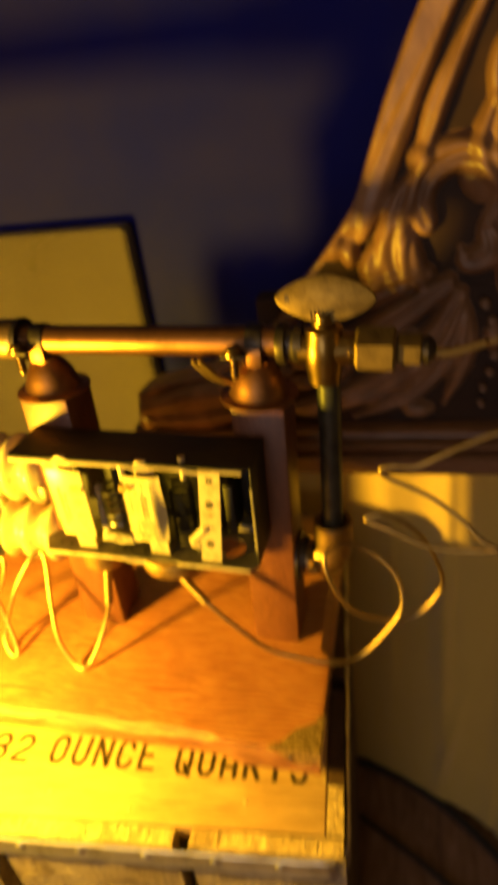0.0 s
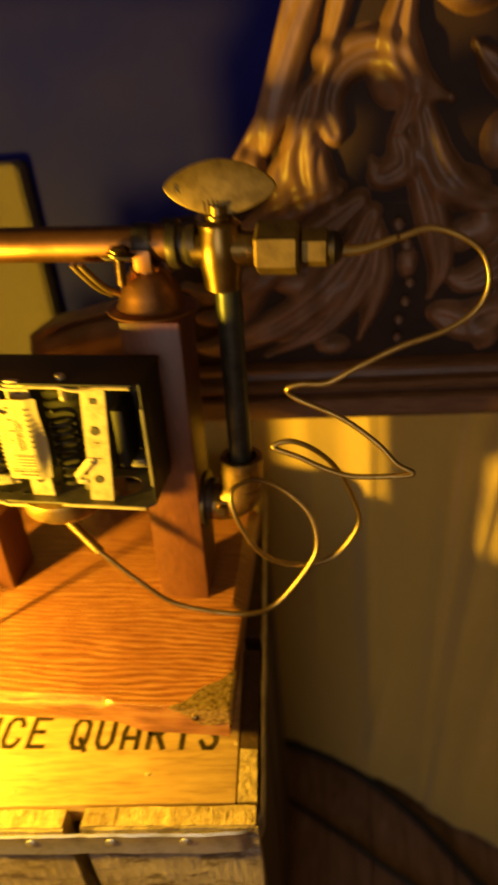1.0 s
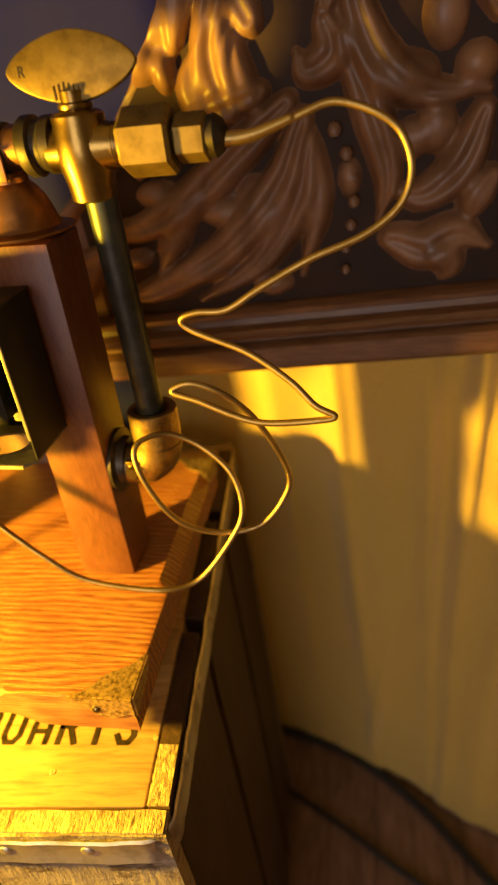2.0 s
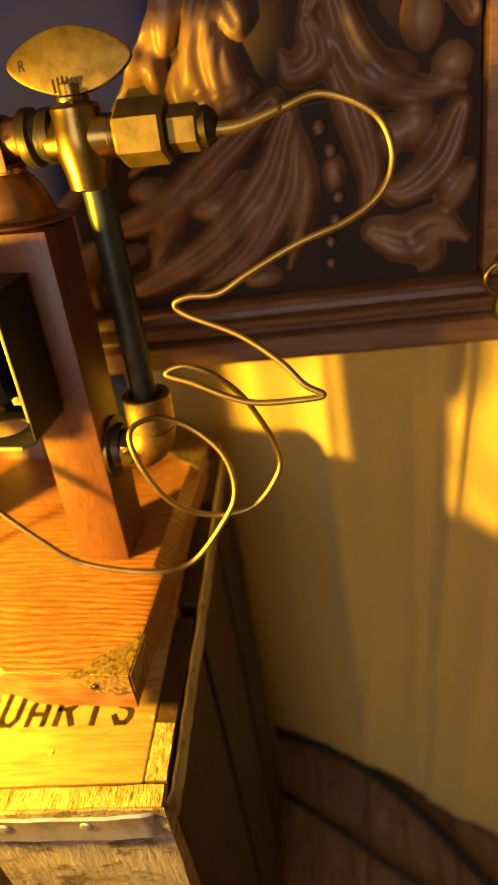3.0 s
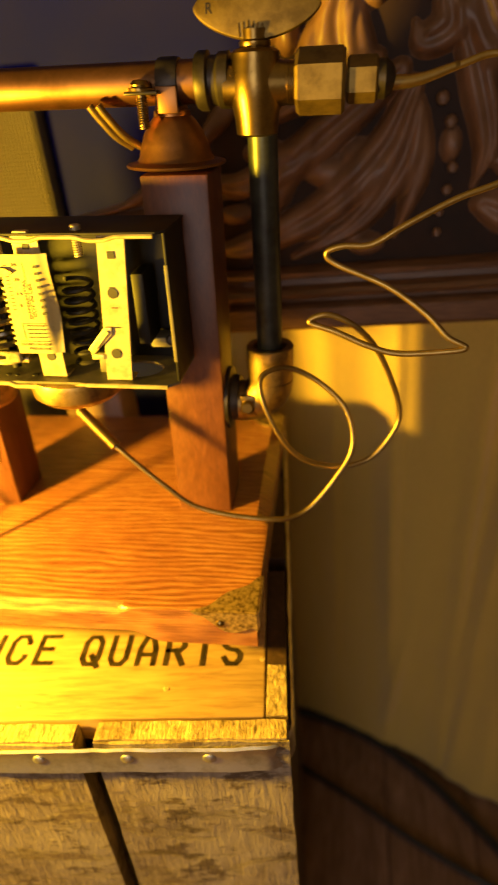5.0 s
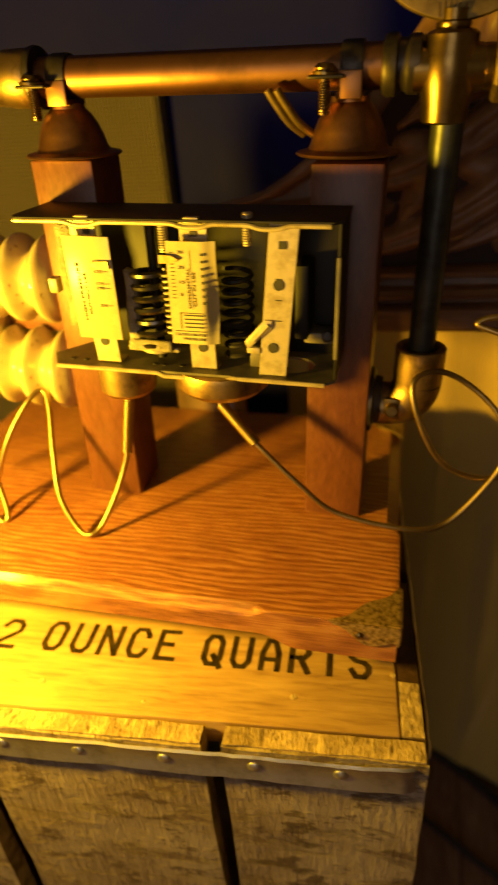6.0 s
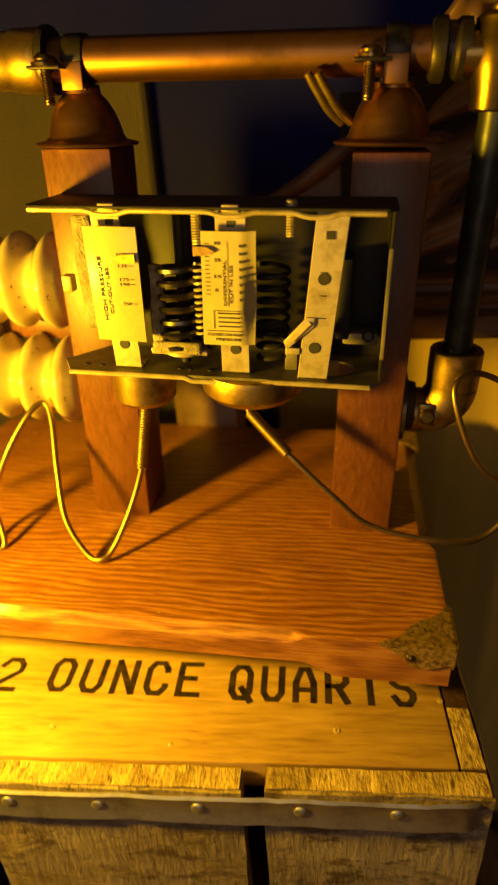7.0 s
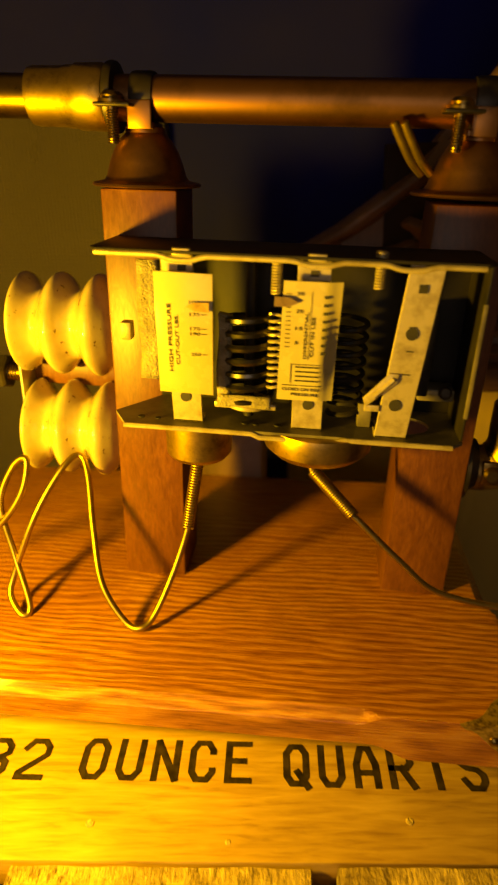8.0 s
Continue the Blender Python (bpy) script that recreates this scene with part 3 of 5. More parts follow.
def curtain():
    ridges = [(0.035, 0.010, 0.004, 0.00), (0.088, 0.011, 0.011, 0.02), (0.125, 0.02, 0.004, -0.01), (0.163, 0.009, 0.009, 0.012), (0.197, 0.008, 0.011, -0.02),
              (0.235, 0.016, 0.012, -0.01), (0.285, 0.02, 0.014, 0.0), (0.34, 0.02, 0.012, 0.02), (0.40, 0.02, 0.014, 0.0), (-0.03, 0.02, 0.006, 0.0)]

    def at(u, v):
        x = -0.13 + 0.64 * u
        z = 0.52 - 0.715 * v
        top = 0.524 + 0.5 * max(0.0, 0.15 - x)
        bot = 0.668 - 0.40 * max(x, -0.05) if x < 0.28 else 0.556
        y = top + (bot - top) * v
        for c, w, a, lean in ridges:
            d = (x - c - lean * v) / w
            y -= a * (0.35 + 0.65 * math.sin(math.pi * min(1, 0.2 + v))) * math.exp(-d * d) if d < 0 else a * (0.35 + 0.65 * math.sin(math.pi * min(1, 0.2 + v))) * math.exp(-2.2 * d * d)
        crease = (x - 0.112 + 0.06 * (v - 0.75)) / 0.007
        y -= 0.010 * math.exp(-crease * crease) * math.exp(-((v - 0.78) / 0.13) ** 2)
        y -= 0.014 / (1 + math.exp(-(x - 0.196 + 0.012 * v) / 0.0016))
        y += 0.003 * noise.noise(Vector((x * 22, z * 6, 1.3))) + 0.0016 * noise.noise(Vector((x * 70, z * 14, 4.1)))
        return (x, y, z)

    bm = grid(260, 130, at)
    ob = whole("curtain", bm, M_CLOTH, "beige linen curtain hanging in folds to the floor", "curtain", sharp=180, at=(0.19, 0.6, FLOOR + 0.005))
    s = ob.modifiers.new("thickness", "SOLIDIFY")
    s.thickness, s.offset = 0.0012, 1.0


cabinet()
curtain()


def vinyl_case():
    bm = slab(-0.75, -0.246, 0.668, 0.697, FLOOR, 0.69, 0.007, 4)
    whole("vinyl_case", bm, M_VINYL, "tall case covered in grey embossed vinyl against the wall", "case", sharp=60)


vinyl_case()

# ---------------------------------------------------------------- crate stood on end
CRATE = pose(0.0215, 0.2435, 0.378, 0, 0, 6.2)
CW, CD, CH = 0.345, 0.36, 0.578


def wobble_slab(x0, x1, y0, y1, z0, z1, amount, seed, nz=14, nx=8):
    """A sawn board whose faces and edges wander a little."""
    bm = slab(x0, x1, y0, y1, z0, z1)
    for axis, n in ((2, nz), (0, nx)):
        span = ((x0, x1), (y0, y1), (z0, z1))[axis]
        for k in range(1, n):
            co, no = [0, 0, 0], [0, 0, 0]
            co[axis], no[axis] = span[0] + (span[1] - span[0]) * k / n, 1
            bmesh.ops.bisect_plane(bm, geom=bm.verts[:] + bm.edges[:] + bm.faces[:], plane_co=co, plane_no=no)
    for v in bm.verts:
        p = v.co * 55 + Vector((seed * 7.1, seed * 3.3, seed))
        v.co += Vector((noise.noise(p), noise.noise(p + Vector((9, 0, 0))), noise.noise(p + Vector((0, 9, 0))))) * amount
    return bm


# block letters as pen strokes in a box of 1 x 1, with cut corners
GLYPHS = {
    "O": ["0,.2 0,.8 .25,1 .75,1 1,.8 1,.2 .75,0 .25,0 0,.2"],
    "U": ["0,1 0,.2 .25,0 .75,0 1,.2 1,1"],
    "N": ["0,0 0,1", "0,1 1,0", "1,0 1,1"],
    "C": ["1,.75 1,.8 .75,1 .25,1 0,.8 0,.2 .25,0 .75,0 1,.2 1,.25"],
    "E": ["1,1 0,1 0,0 1,0", "0,.52 .75,.52"],
    "Q": ["0,.2 0,.8 .25,1 .75,1 1,.8 1,.2 .75,0 .25,0 0,.2", ".55,.3 1.05,-.08"],
    "A": ["0,0 0,.55 .3,1 .7,1 1,.55 1,0", "0,.33 1,.33"],
    "R": ["0,0 0,1 .75,1 1,.85 1,.62 .75,.48 0,.48", ".5,.48 1,0"],
    "T": ["0,1 1,1", ".5,1 .5,0"],
    "S": ["1,.8 .75,1 .25,1 0,.83 0,.65 .25,.53 .75,.49 1,.35 1,.18 .75,0 .25,0 0,.2"],
    "3": ["0,.8 .25,1 .75,1 1,.83 1,.65 .7,.52 .3,.52", ".7,.52 1,.38 1,.18 .75,0 .25,0 0,.2"],
    "2": ["0,.8 .25,1 .75,1 1,.83 1,.62 0,.12 0,0 1,0"],
}


def block_lettering(text, height, width, m, pen=0.0032, depth=0.0002):
    """Stencilled block letters: mitred pen strokes, each laid a hair above the last."""
    bm = bmesh.new()
    pitch = width / (len(text) - 0.26)
    w, h = pitch * 0.74 - pen, height - pen
    for i, ch in enumerate(text):
        for k, line in enumerate(GLYPHS[ch]):
            pts = [Vector([float(q) for q in p.split(",")]) for p in line.split()]
            pts = [Vector((pen / 2 + i * pitch + p.x * w, pen / 2 + p.y * h)) for p in pts]
            closed = (pts[0] - pts[-1]).length < 1e-6
            if closed:
                pts.pop()
            n = len(pts)
            lift = depth + 0.00006 * k
            low, high = [], []
            for j in range(n):
                a = pts[j] - pts[j - 1] if j or closed else pts[1] - pts[0]
                b = pts[(j + 1) % n] - pts[j] if j < n - 1 or closed else a
                a, b = a.normalized(), b.normalized()
                nrm = Vector((-a.y - b.y, a.x + b.x)).normalized()
                off = nrm * (pen / 2 / max(0.5, nrm.dot(Vector((-a.y, a.x)))))
                end = Vector((0, 0)) if closed or 0 < j < n - 1 else (a if j else -a) * pen * 0.48
                for sgn, row in ((1, high), (-1, low)):
                    p = pts[j] + off * sgn + end
                    p += Vector((noise.noise(Vector((p.x, p.y, i)) * 900), noise.noise(Vector((p.y, i, p.x)) * 900))) * 0.0002
                    row.append(bm.verts.new((p.x, p.y, lift)))
            for j in range(n if closed else n - 1):
                q = (j + 1) % n
                bm.faces.new((low[j], low[q], high[q], high[j]))
    bm.transform(m)
    return bm


def crate():
    c = thing("bottle_crate", None, "weathered wooden bottle crate stood on end with a metal band", "crate", m=CRATE)
    top = slab(-CW + 0.012, -0.0125, 0.0125, CD - 0.012, -0.018, 0.0, 0.0012)
    panel = part("end_panel", top, M_PANEL, c, "pale pine end panel with black stencilled words", local=True)
    words = [("32", -0.2765, 0.0505, 0.0345), ("OUNCE", -0.2255, 0.0505, 0.0855), ("QUARTS", -0.1245, 0.0475, 0.0985)]
    for word, x, y, width in words:
        bm = block_lettering(word, 0.0235, width, Matrix.Translation((x, y, 0.0001)) @ pose(0, 0, 0, 0, 0, -1.2))
        part("lettering", bm, M_STENCIL, panel, smooth=False, local=True)
    for k, (x, y) in enumerate(((-0.213, 0.029), (-0.068, 0.031), (-0.014, 0.05), (-0.3, 0.03), (-0.15, 0.021))):
        dent = lathe([(0.0021 - 0.0002 * k, 0), (0.0019 - 0.0002 * k, 0.00025), (0.0008, 0.0004)], (x, y, 0.00005), (0, 0, 1), 10)
        part("nail", dent, M_END, panel, "sunken rusty nail", local=True)
    # slats down the front and the far side, then those of the two flanks
    fronts = ((-0.103, 0.0), (-0.244, -0.1135), (-CW, -0.262))
    for i, (a, b) in enumerate(fronts):
        z = -0.002 - 0.001 * i
        s = part("slat", wobble_slab(a, b, -0.0005, 0.0115, -CH, z, 0.0011, i + 1, 24, 10), M_SLAT, c, local=True, sharp=30)
        part("slat_end", wobble_slab(a + 0.001, b - 0.001, 0.0005, 0.0112, z + 0.0002, z + 0.0014, 0.0008, i + 11, 1, 40), M_END, s, "rough sawn end grain", local=True, sharp=30)
        s = part("slat", wobble_slab(a, b, CD - 0.0115, CD, -CH, z, 0.0010, i + 4, 10, 5), M_SLAT, c, local=True, sharp=30)
    flanks = ((0.0125, 0.125), (0.137, 0.24), (0.252, CD - 0.0125))
    for i, (a, b) in enumerate(flanks):
        for x0, x1 in ((-0.0118, 0.0), (-CW, -CW + 0.0118)):
            # flank slats take the darker wood, which carries their shade
            s = part("slat", wobble_slab(x0, x1, a, b, -CH, -0.002, 0.0009, i + 21, 16, 2), M_SIDE_SHADE, c, local=True, sharp=30)
            # behind the cut the end grain is coloured dark for the base's shadow
            cut = 0.046 if i == 0 else a
            if i == 0:
                part("slat_end", wobble_slab(x0 + 0.0005, x1 - 0.0005, a + 0.001, cut, -0.0018, -0.0006, 0.0008, i + 31, 1, 3), M_END, s, "rough sawn end grain", local=True, sharp=30)
            part("slat_end", wobble_slab(x0 + 0.0005, x1 - 0.0005, cut + 0.0004, b - 0.001, -0.0018, -0.0006, 0.0008, i + 41, 1, 3), M_SIDE_SHADE, s, "end grain coloured dark for the shade beside the base", local=True, sharp=30)
    part("bottom_panel", slab(-CW + 0.013, -0.013, 0.0125, CD - 0.0125, -CH, -CH + 0.016), M_PANEL, c, local=True)
    # the band goes round all four sides, its edges rolled and dented
    ring = []
    rad = 0.012
    for cx, cy, a0 in ((-rad, rad, -90), (-rad, CD - rad, 0), (-CW + rad, CD - rad, 90), (-CW + rad, rad, 180)):
        for k in range(7):
            a = radians(a0 + 15 * k)
            ring.append(Vector((cx + (rad + 0.001) * math.cos(a), cy + (rad + 0.001) * math.sin(a), 0)))
    loop = []
    for i, p in enumerate(ring):
        q = ring[(i + 1) % len(ring)]
        n = max(1, int((q - p).length / 0.006))
        for k in range(n):
            loop.append(p.lerp(q, k / n))
    bm = bmesh.new()
    prof = ((0.0006, -0.0050), (0.0018, -0.0062), (0.0012, -0.0085), (0.0008, -0.014), (0.0016, -0.0195), (0.0022, -0.0235), (0.0006, -0.0248), (-0.0004, -0.0235), (-0.0004, -0.0062))
    n = len(loop)
    rings = []
    for i, p in enumerate(loop):
        d = (loop[(i + 1) % n] - loop[i - 1]).normalized()
        out = Vector((d.y, -d.x, 0))
        wav = 0.0007 * noise.noise(p * 45) + 0.0005 * noise.noise(p * 120)
        rings.append([bm.verts.new(p + out * (o + wav) + Vector((0, 0, h + 0.0012 * noise.noise(p * 30 + Vector((3, 1, h * 20)))))) for o, h in prof])
    for a, b in zip(rings, rings[1:] + rings[:1]):
        for k in range(len(prof)):
            j = (k + 1) % len(prof)
            bm.faces.new((a[k], b[k], b[j], a[j]))
    part("metal_band", bm, M_BAND, c, "dull galvanised metal band", local=True, sharp=50)
    nail = lathe([(0.0038, 0), (0.0037, 0.0007), (0.0024, 0.0014), (0.0, 0.0017)], seg=14)
    me = bpy.data.meshes.new("nail_head")
    nail.to_mesh(me)
    nail.free()
    for p in me.polygons:
        p.use_smooth = True
    me.materials.append(M_BAND)
    spots = [(x, 0.0, 90) for x in (-0.042, -0.086, -0.134, -0.182, -0.226, -0.275)] + [(0.0, y, 0) for y in (0.045, 0.095, 0.15, 0.205, 0.255, 0.31)]
    for x, y, side in spots:
        ob = new("nail_head", me)
        ob.parent = c
        if side:
            ob.matrix_basis = pose(x, -0.0014, -0.0135, 90, 0, 0)
        else:
            ob.matrix_basis = pose(0.0014, y, -0.0135, 0, 90, 0)


crate()


# ---------------------------------------------------------------- wooden stand
UP = Matrix.Translation((-0.108, 0.37, 0.53)) @ pose(0, 0, 0, 0, 2.0, 0) @ Matrix.Translation((0.108, -0.37, -0.53))
STAND = pose(0.003, 0.2805, 0.427, 0, 1.0, 1.8)


def up(bm):
    bm.transform(UP)
    return bm


def smooth01(t):
    t = max(0.0, min(1.0, t))
    return t * t * (3 - 2 * t)


def stand_base():
    """A board whose front and right top edges are chamfered, with stops near the corner and a scalloped lower edge."""
    W, D, H = 0.33, 0.216, 0.025
    xs = [-W + (W - 0.1) * i / 40 for i in range(41)] + [-0.1 + 0.1 * i / 50 for i in range(1, 51)]
    ys = [0.0008 * i for i in range(14)] + [0.0112 + (D - 0.0112) * (i / 60) for i in range(1, 61)]

    def top(x, y):
        front = 0.0048 * smooth01((-0.066 - x) / 0.012)
        right = 0.008 * smooth01((y - 0.074) / 0.014)
        c = max(front - y, right + x, 0.0)
        r = 0.0008
        edge = max(0.0, r - y) + max(0.0, r + x)
        return -c - edge * 0.5

    def low(x, y):
        return -H + 0.008 * smooth01((-0.052 - x) / 0.02) * (1 - smooth01((y - 0.004) / 0.02))

    bm = bmesh.new()
    T = [[bm.verts.new((x, y, top(x, y))) for y in ys] for x in xs]
    B = [[bm.verts.new((x, y, low(x, y))) for y in ys] for x in xs]
    nx, ny = len(xs), len(ys)
    for i in range(nx - 1):
        for j in range(ny - 1):
            bm.faces.new((T[i][j], T[i + 1][j], T[i + 1][j + 1], T[i][j + 1]))
            bm.faces.new((B[i][j], B[i][j + 1], B[i + 1][j + 1], B[i + 1][j]))
        bm.faces.new((T[i][0], B[i][0], B[i + 1][0], T[i + 1][0]))
        bm.faces.new((T[i][-1], T[i + 1][-1], B[i + 1][-1], B[i][-1]))
    for j in range(ny - 1):
        bm.faces.new((T[0][j], T[0][j + 1], B[0][j + 1], B[0][j]))
        bm.faces.new((T[-1][j], B[-1][j], B[-1][j + 1], T[-1][j + 1]))
    return bm


def brass_corner(stand, mirror):
    """A corner plate: a top leaf with a wavy inner edge and a front flange with a pin."""
    s = 0.034
    leaf = [(0.0006, -0.0006), (0.0006, s * 0.82)]
    for k in range(1, 12):
        t = k / 12
        wave = 0.002 * math.sin(t * math.pi * 3) + 0.003 * math.sin(t * math.pi)
        leaf.append((-s * t * 0.98 + wave * 0.6 - 0.001, s * 0.82 * (1 - t) - wave * 0.6))
    leaf.append((-s, -0.0006))
    flange = [(0.0008, 0.0), (-s - 0.001, 0.0)]
    for k in range(1, 14):
        t = k / 14
        flange.append((-s - 0.001 + (s + 0.0018) * t, -0.003 - 0.0095 * smooth01(t * 1.9) + 0.0022 * math.sin(t * math.pi * 2.5)))
    flange.append((0.0008, -0.0135))
    m = Matrix.Diagonal((1, -1, 1, 1)) if mirror else Matrix.Identity(4)
    shift = Matrix.Translation((0, 0.216 if mirror else 0, 0.0))
    a = prism(leaf, 0.0011)
    a.transform(shift @ m @ Matrix.Translation((0, 0, 0.0004)))
    b = prism(flange, 0.0011)
    b.transform(shift @ m @ Matrix.Translation((0, -0.0006, 0.0012)) @ pose(0, 0, 0, 90, 0, 0))
    sideflange = prism([(0, 0), (s * 0.8, 0), (s * 0.7, -0.006), (s * 0.3, -0.011), (0, -0.0135)], 0.0011)
    sideflange.transform(shift @ m @ Matrix.Translation((0.0007, 0, 0.0012)) @ pose(0, 0, 0, 90, 0, 90))
    plate = part("brass_corner", join(a, b, sideflange), M_CORNER, stand, "tarnished brass corner plate", local=True, sharp=25)
    y = 0.2175 if mirror else -0.0015
    pin = lathe([(0.0026, 0), (0.0025, 0.0008), (0.0016, 0.0016), (0, 0.002)], (-0.0195, y, -0.0068), (0, 1 if mirror else -1, 0), 14)
    part("pin", pin, M_BRASS, plate, "bright brass pin", local=True)


def wooden_stand():
    st = thing("wooden_stand", None, "varnished wooden stand with two posts and brass corners", "stand", m=STAND)
    part("base_board", stand_base(), M_BASE, st, "varnished fir base board with strong grain", local=True, sharp=25)
    for x0, y0 in ((-0.045, 0.03), (-0.315, 0.03), (-0.045, 0.165), (-0.315, 0.165)):
        part("foot", slab(x0, x0 + 0.03, y0, y0 + 0.03, -0.049 if x0 > -0.2 else -0.0535, -0.0175 if y0 < 0.1 else -0.0248), M_DARKFOOT, st, "dark block foot", local=True)
    post = up(slab(-0.2035, -0.1685, 0.366, 0.401, 0.4262, 0.6365, 0.0012))
    part("post", post, M_POST, st, "square stained wooden post")
    post = up(slab(-0.056, -0.0215, 0.368, 0.403, 0.4258, 0.6345, 0.0012))
    part("post", post, M_POST, st, "square stained wooden post")
    arm = up(slab(-0.262, -0.2037, 0.392, 0.408, 0.532, 0.546, 0.001))
    part("cross_arm", arm, M_POST, st)
    brass_corner(st, False)
    brass_corner(st, True)


wooden_stand()

# ---------------------------------------------------------------- pressure control
def plate(x0, x1, y0, y1, z, lip, thick=0.0013, cut=0.012):
    """A pressed plate with cut front corners and a turned lip with shallow relief notches."""
    outline = [(x0, y0 + cut), (x0 + cut * 0.8, y0), (x1 - 0.004, y0), (x1, y0 + 0.004), (x1, y1), (x0, y1)]
    bm = prism(outline, thick, Matrix.Translation((0, 0, z)), 0.0004)
    if lip:
        strip = prism([(x0 + cut * 0.6, 0), (x1 - 0.003, 0), (x1 - 0.003, lip), (x0 + cut * 0.6, lip)], 0.0012,
                      Matrix.Translation((0, y0 + 0.0012, z if lip < 0 else z)) @ pose(0, 0, 0, 90, 0, 0))
        bm = join(bm, strip)
    return bm


def bent_strip(x, w, z0, z1, y, top_shift=0.0):
    """An upright bracket strip with a turned foot and head."""
    bm = slab(-w / 2, w / 2, 0, 0.0011, 0, z1 - z0, 0.0003, 1)
    foot = slab(-w / 2, w / 2, 0.0, 0.010, 0.0, 0.0011, 0.0003, 1)
    head = slab(-w / 2 * 0.8, w / 2 * 0.8, 0.0, 0.012, z1 - z0 - 0.0011, z1 - z0, 0.0003, 1)
    bm = join(bm, foot, head)
    for v in bm.verts:
        v.co.x += top_shift * v.co.z / (z1 - z0)
    bm.transform(Matrix.Translation((x, y, z0)))
    return bm


def disc(x, y, z, r, depth=0.0006):
    return lathe([(r, 0), (r, depth)], (x, y, z), (0, -1, 0), 18)


def pressure_control():
    X0, X1, Y0, Y1, Z0, Z1 = -0.190, -0.036, 0.328, 0.3655, 0.5395, 0.6165
    pc = thing("pressure_control", UP @ Vector((-0.11, 0.35, Z0)), "open black pressure control with springs and printed scale plates", "pressure control")

    def add(name, bm, mat, parent=pc, label="", sharp=30):
        return part(name, up(bm), mat, parent, label, sharp=sharp)

    add("back_plate", slab(X0 + 0.012, X1, Y1 - 0.0014, Y1, Z0, Z1, 0.0004), M_CASE)
    topp = add("top_plate", plate(X0 - 0.007, X1 + 0.001, Y0 - 0.001, Y1, Z1 - 0.0013, 0, cut=0.004), M_CASE, label="black enamel top plate")
    rim = []
    for i in range(61):
        t = i / 60
        x = X0 - 0.004 + (X1 - X0) * t
        dip = 0.0
        for c in (-0.158, -0.1035, -0.0675):
            dip += math.exp(-((x - c) / 0.0075) ** 4)
        rim.append((x, Y0 - 0.0010, Z1 - 0.0018 - 0.0032 * min(1, dip) + 0.0015 * dip))
    add("rolled_edge", sweep(rim, 0.0011, 8), M_STEEL, topp, "bare rolled metal edge")
    hole = [(-0.062 + 0.0135 * math.cos(a), 0.346 + 0.0105 * math.sin(a)) for a in [2 * math.pi * k / 28 for k in range(28)]]
    bm = bmesh.new()
    outer = [(X0 - 0.004, Y0 + 0.012), (X0 + 0.004, Y0 - 0.001), (X1 - 0.004, Y0 - 0.001), (X1, Y0 + 0.003), (X1, Y1), (X0 + 0.014, Y1)]
    ov, hv = [bm.verts.new((a, b, 0)) for a, b in outer], [bm.verts.new((a, b, 0)) for a, b in hole]
    es = [bm.edges.new((l[i], l[(i + 1) % len(l)])) for l in (ov, hv) for i in range(len(l))]
    bmesh.ops.triangle_fill(bm, use_beauty=True, use_dissolve=False, edges=es)
    r = bmesh.ops.extrude_face_region(bm, geom=bm.faces[:])
    bmesh.ops.translate(bm, verts=[g for g in r["geom"] if isinstance(g, bmesh.types.BMVert)], vec=(0, 0, 0.0013))
    bm.transform(Matrix.Translation((0, 0, Z0)))
    bot = add("bottom_plate", bm, M_CASE_IN, label="greenish grey bottom plate with a knockout hole")
    edge = [(X0 + 0.004 + (X1 - X0 - 0.009) * i / 40, Y0 - 0.0016, Z0 + 0.0002 - (0.0016 if 16 < i < 27 else 0.0)) for i in range(41)]
    add("rolled_edge", sweep(edge, 0.0012, 8), M_STEEL, bot, "bare rolled metal edge")
    for x, y, r in ((X0 + 0.010, 0.3345, 0.0016), (X0 + 0.018, 0.334, 0.0013), (-0.132, 0.335, 0.0016), (-0.127, 0.3345, 0.0013), (-0.117, 0.335, 0.0016)):
        add("rivet_hole", lathe([(r, 0), (r, 0.0004)], (x, y, Z0 + 0.0013), (0, 0, 1), 12), M_INK, bot)
    side = add("side_plate", slab(X1 - 0.0012, X1, Y0 + 0.004, Y1, Z0 + 0.001, Z1 - 0.001, 0.0003), M_CASE, label="black side plate with a bare edge")
    add("bare_edge", slab(X1 - 0.0016, X1 + 0.0002, Y0 + 0.0032, Y0 + 0.0042, Z0 + 0.012, Z1 - 0.016, 0.0003), M_CASE_IN, side)

    # scale plates on their brackets
    for x, lean, up_by in ((-0.158, -0.004, 0), (-0.1035, -0.001, 0)):
        br = add("bracket", bent_strip(x - lean / 2 + (-0.0015 if x < -0.15 else -0.001), 0.0135, Z0 + 0.0013, Z1 - 0.002, Y0 + 0.0045, lean), M_STEEL, label="zinc plated bracket strip")
        add("screw_hole", disc(x - 0.0005, Y0 + 0.0046, Z0 + 0.0135, 0.0024), M_INK, br)
        add("clip_hole", slab(x - 0.003, x + 0.0005, Y0 + 0.0040, Y0 + 0.0046, Z1 - 0.0085, Z1 - 0.0062), M_INK, br)
        add("clip", slab(x - 0.0042, x + 0.0032, Y0 - 0.0004, Y0 + 0.003, Z1 - 0.0022, Z1 + 0.0009, 0.0006), M_STEEL, br)
    br = add("bracket", bent_strip(-0.0675, 0.0138, Z0 + 0.0013, Z1 - 0.001, Y0 + 0.002, 0.0065), M_STEEL, label="zinc plated bracket strip with holes")
    for z, r, dx in ((0.0480, 0.0026, 0.0055), (0.0168, 0.0026, 0.0025)):
        add("screw_hole", disc(-0.0695 + dx, Y0 + 0.0021, Z0 + z, r), M_INK, br)
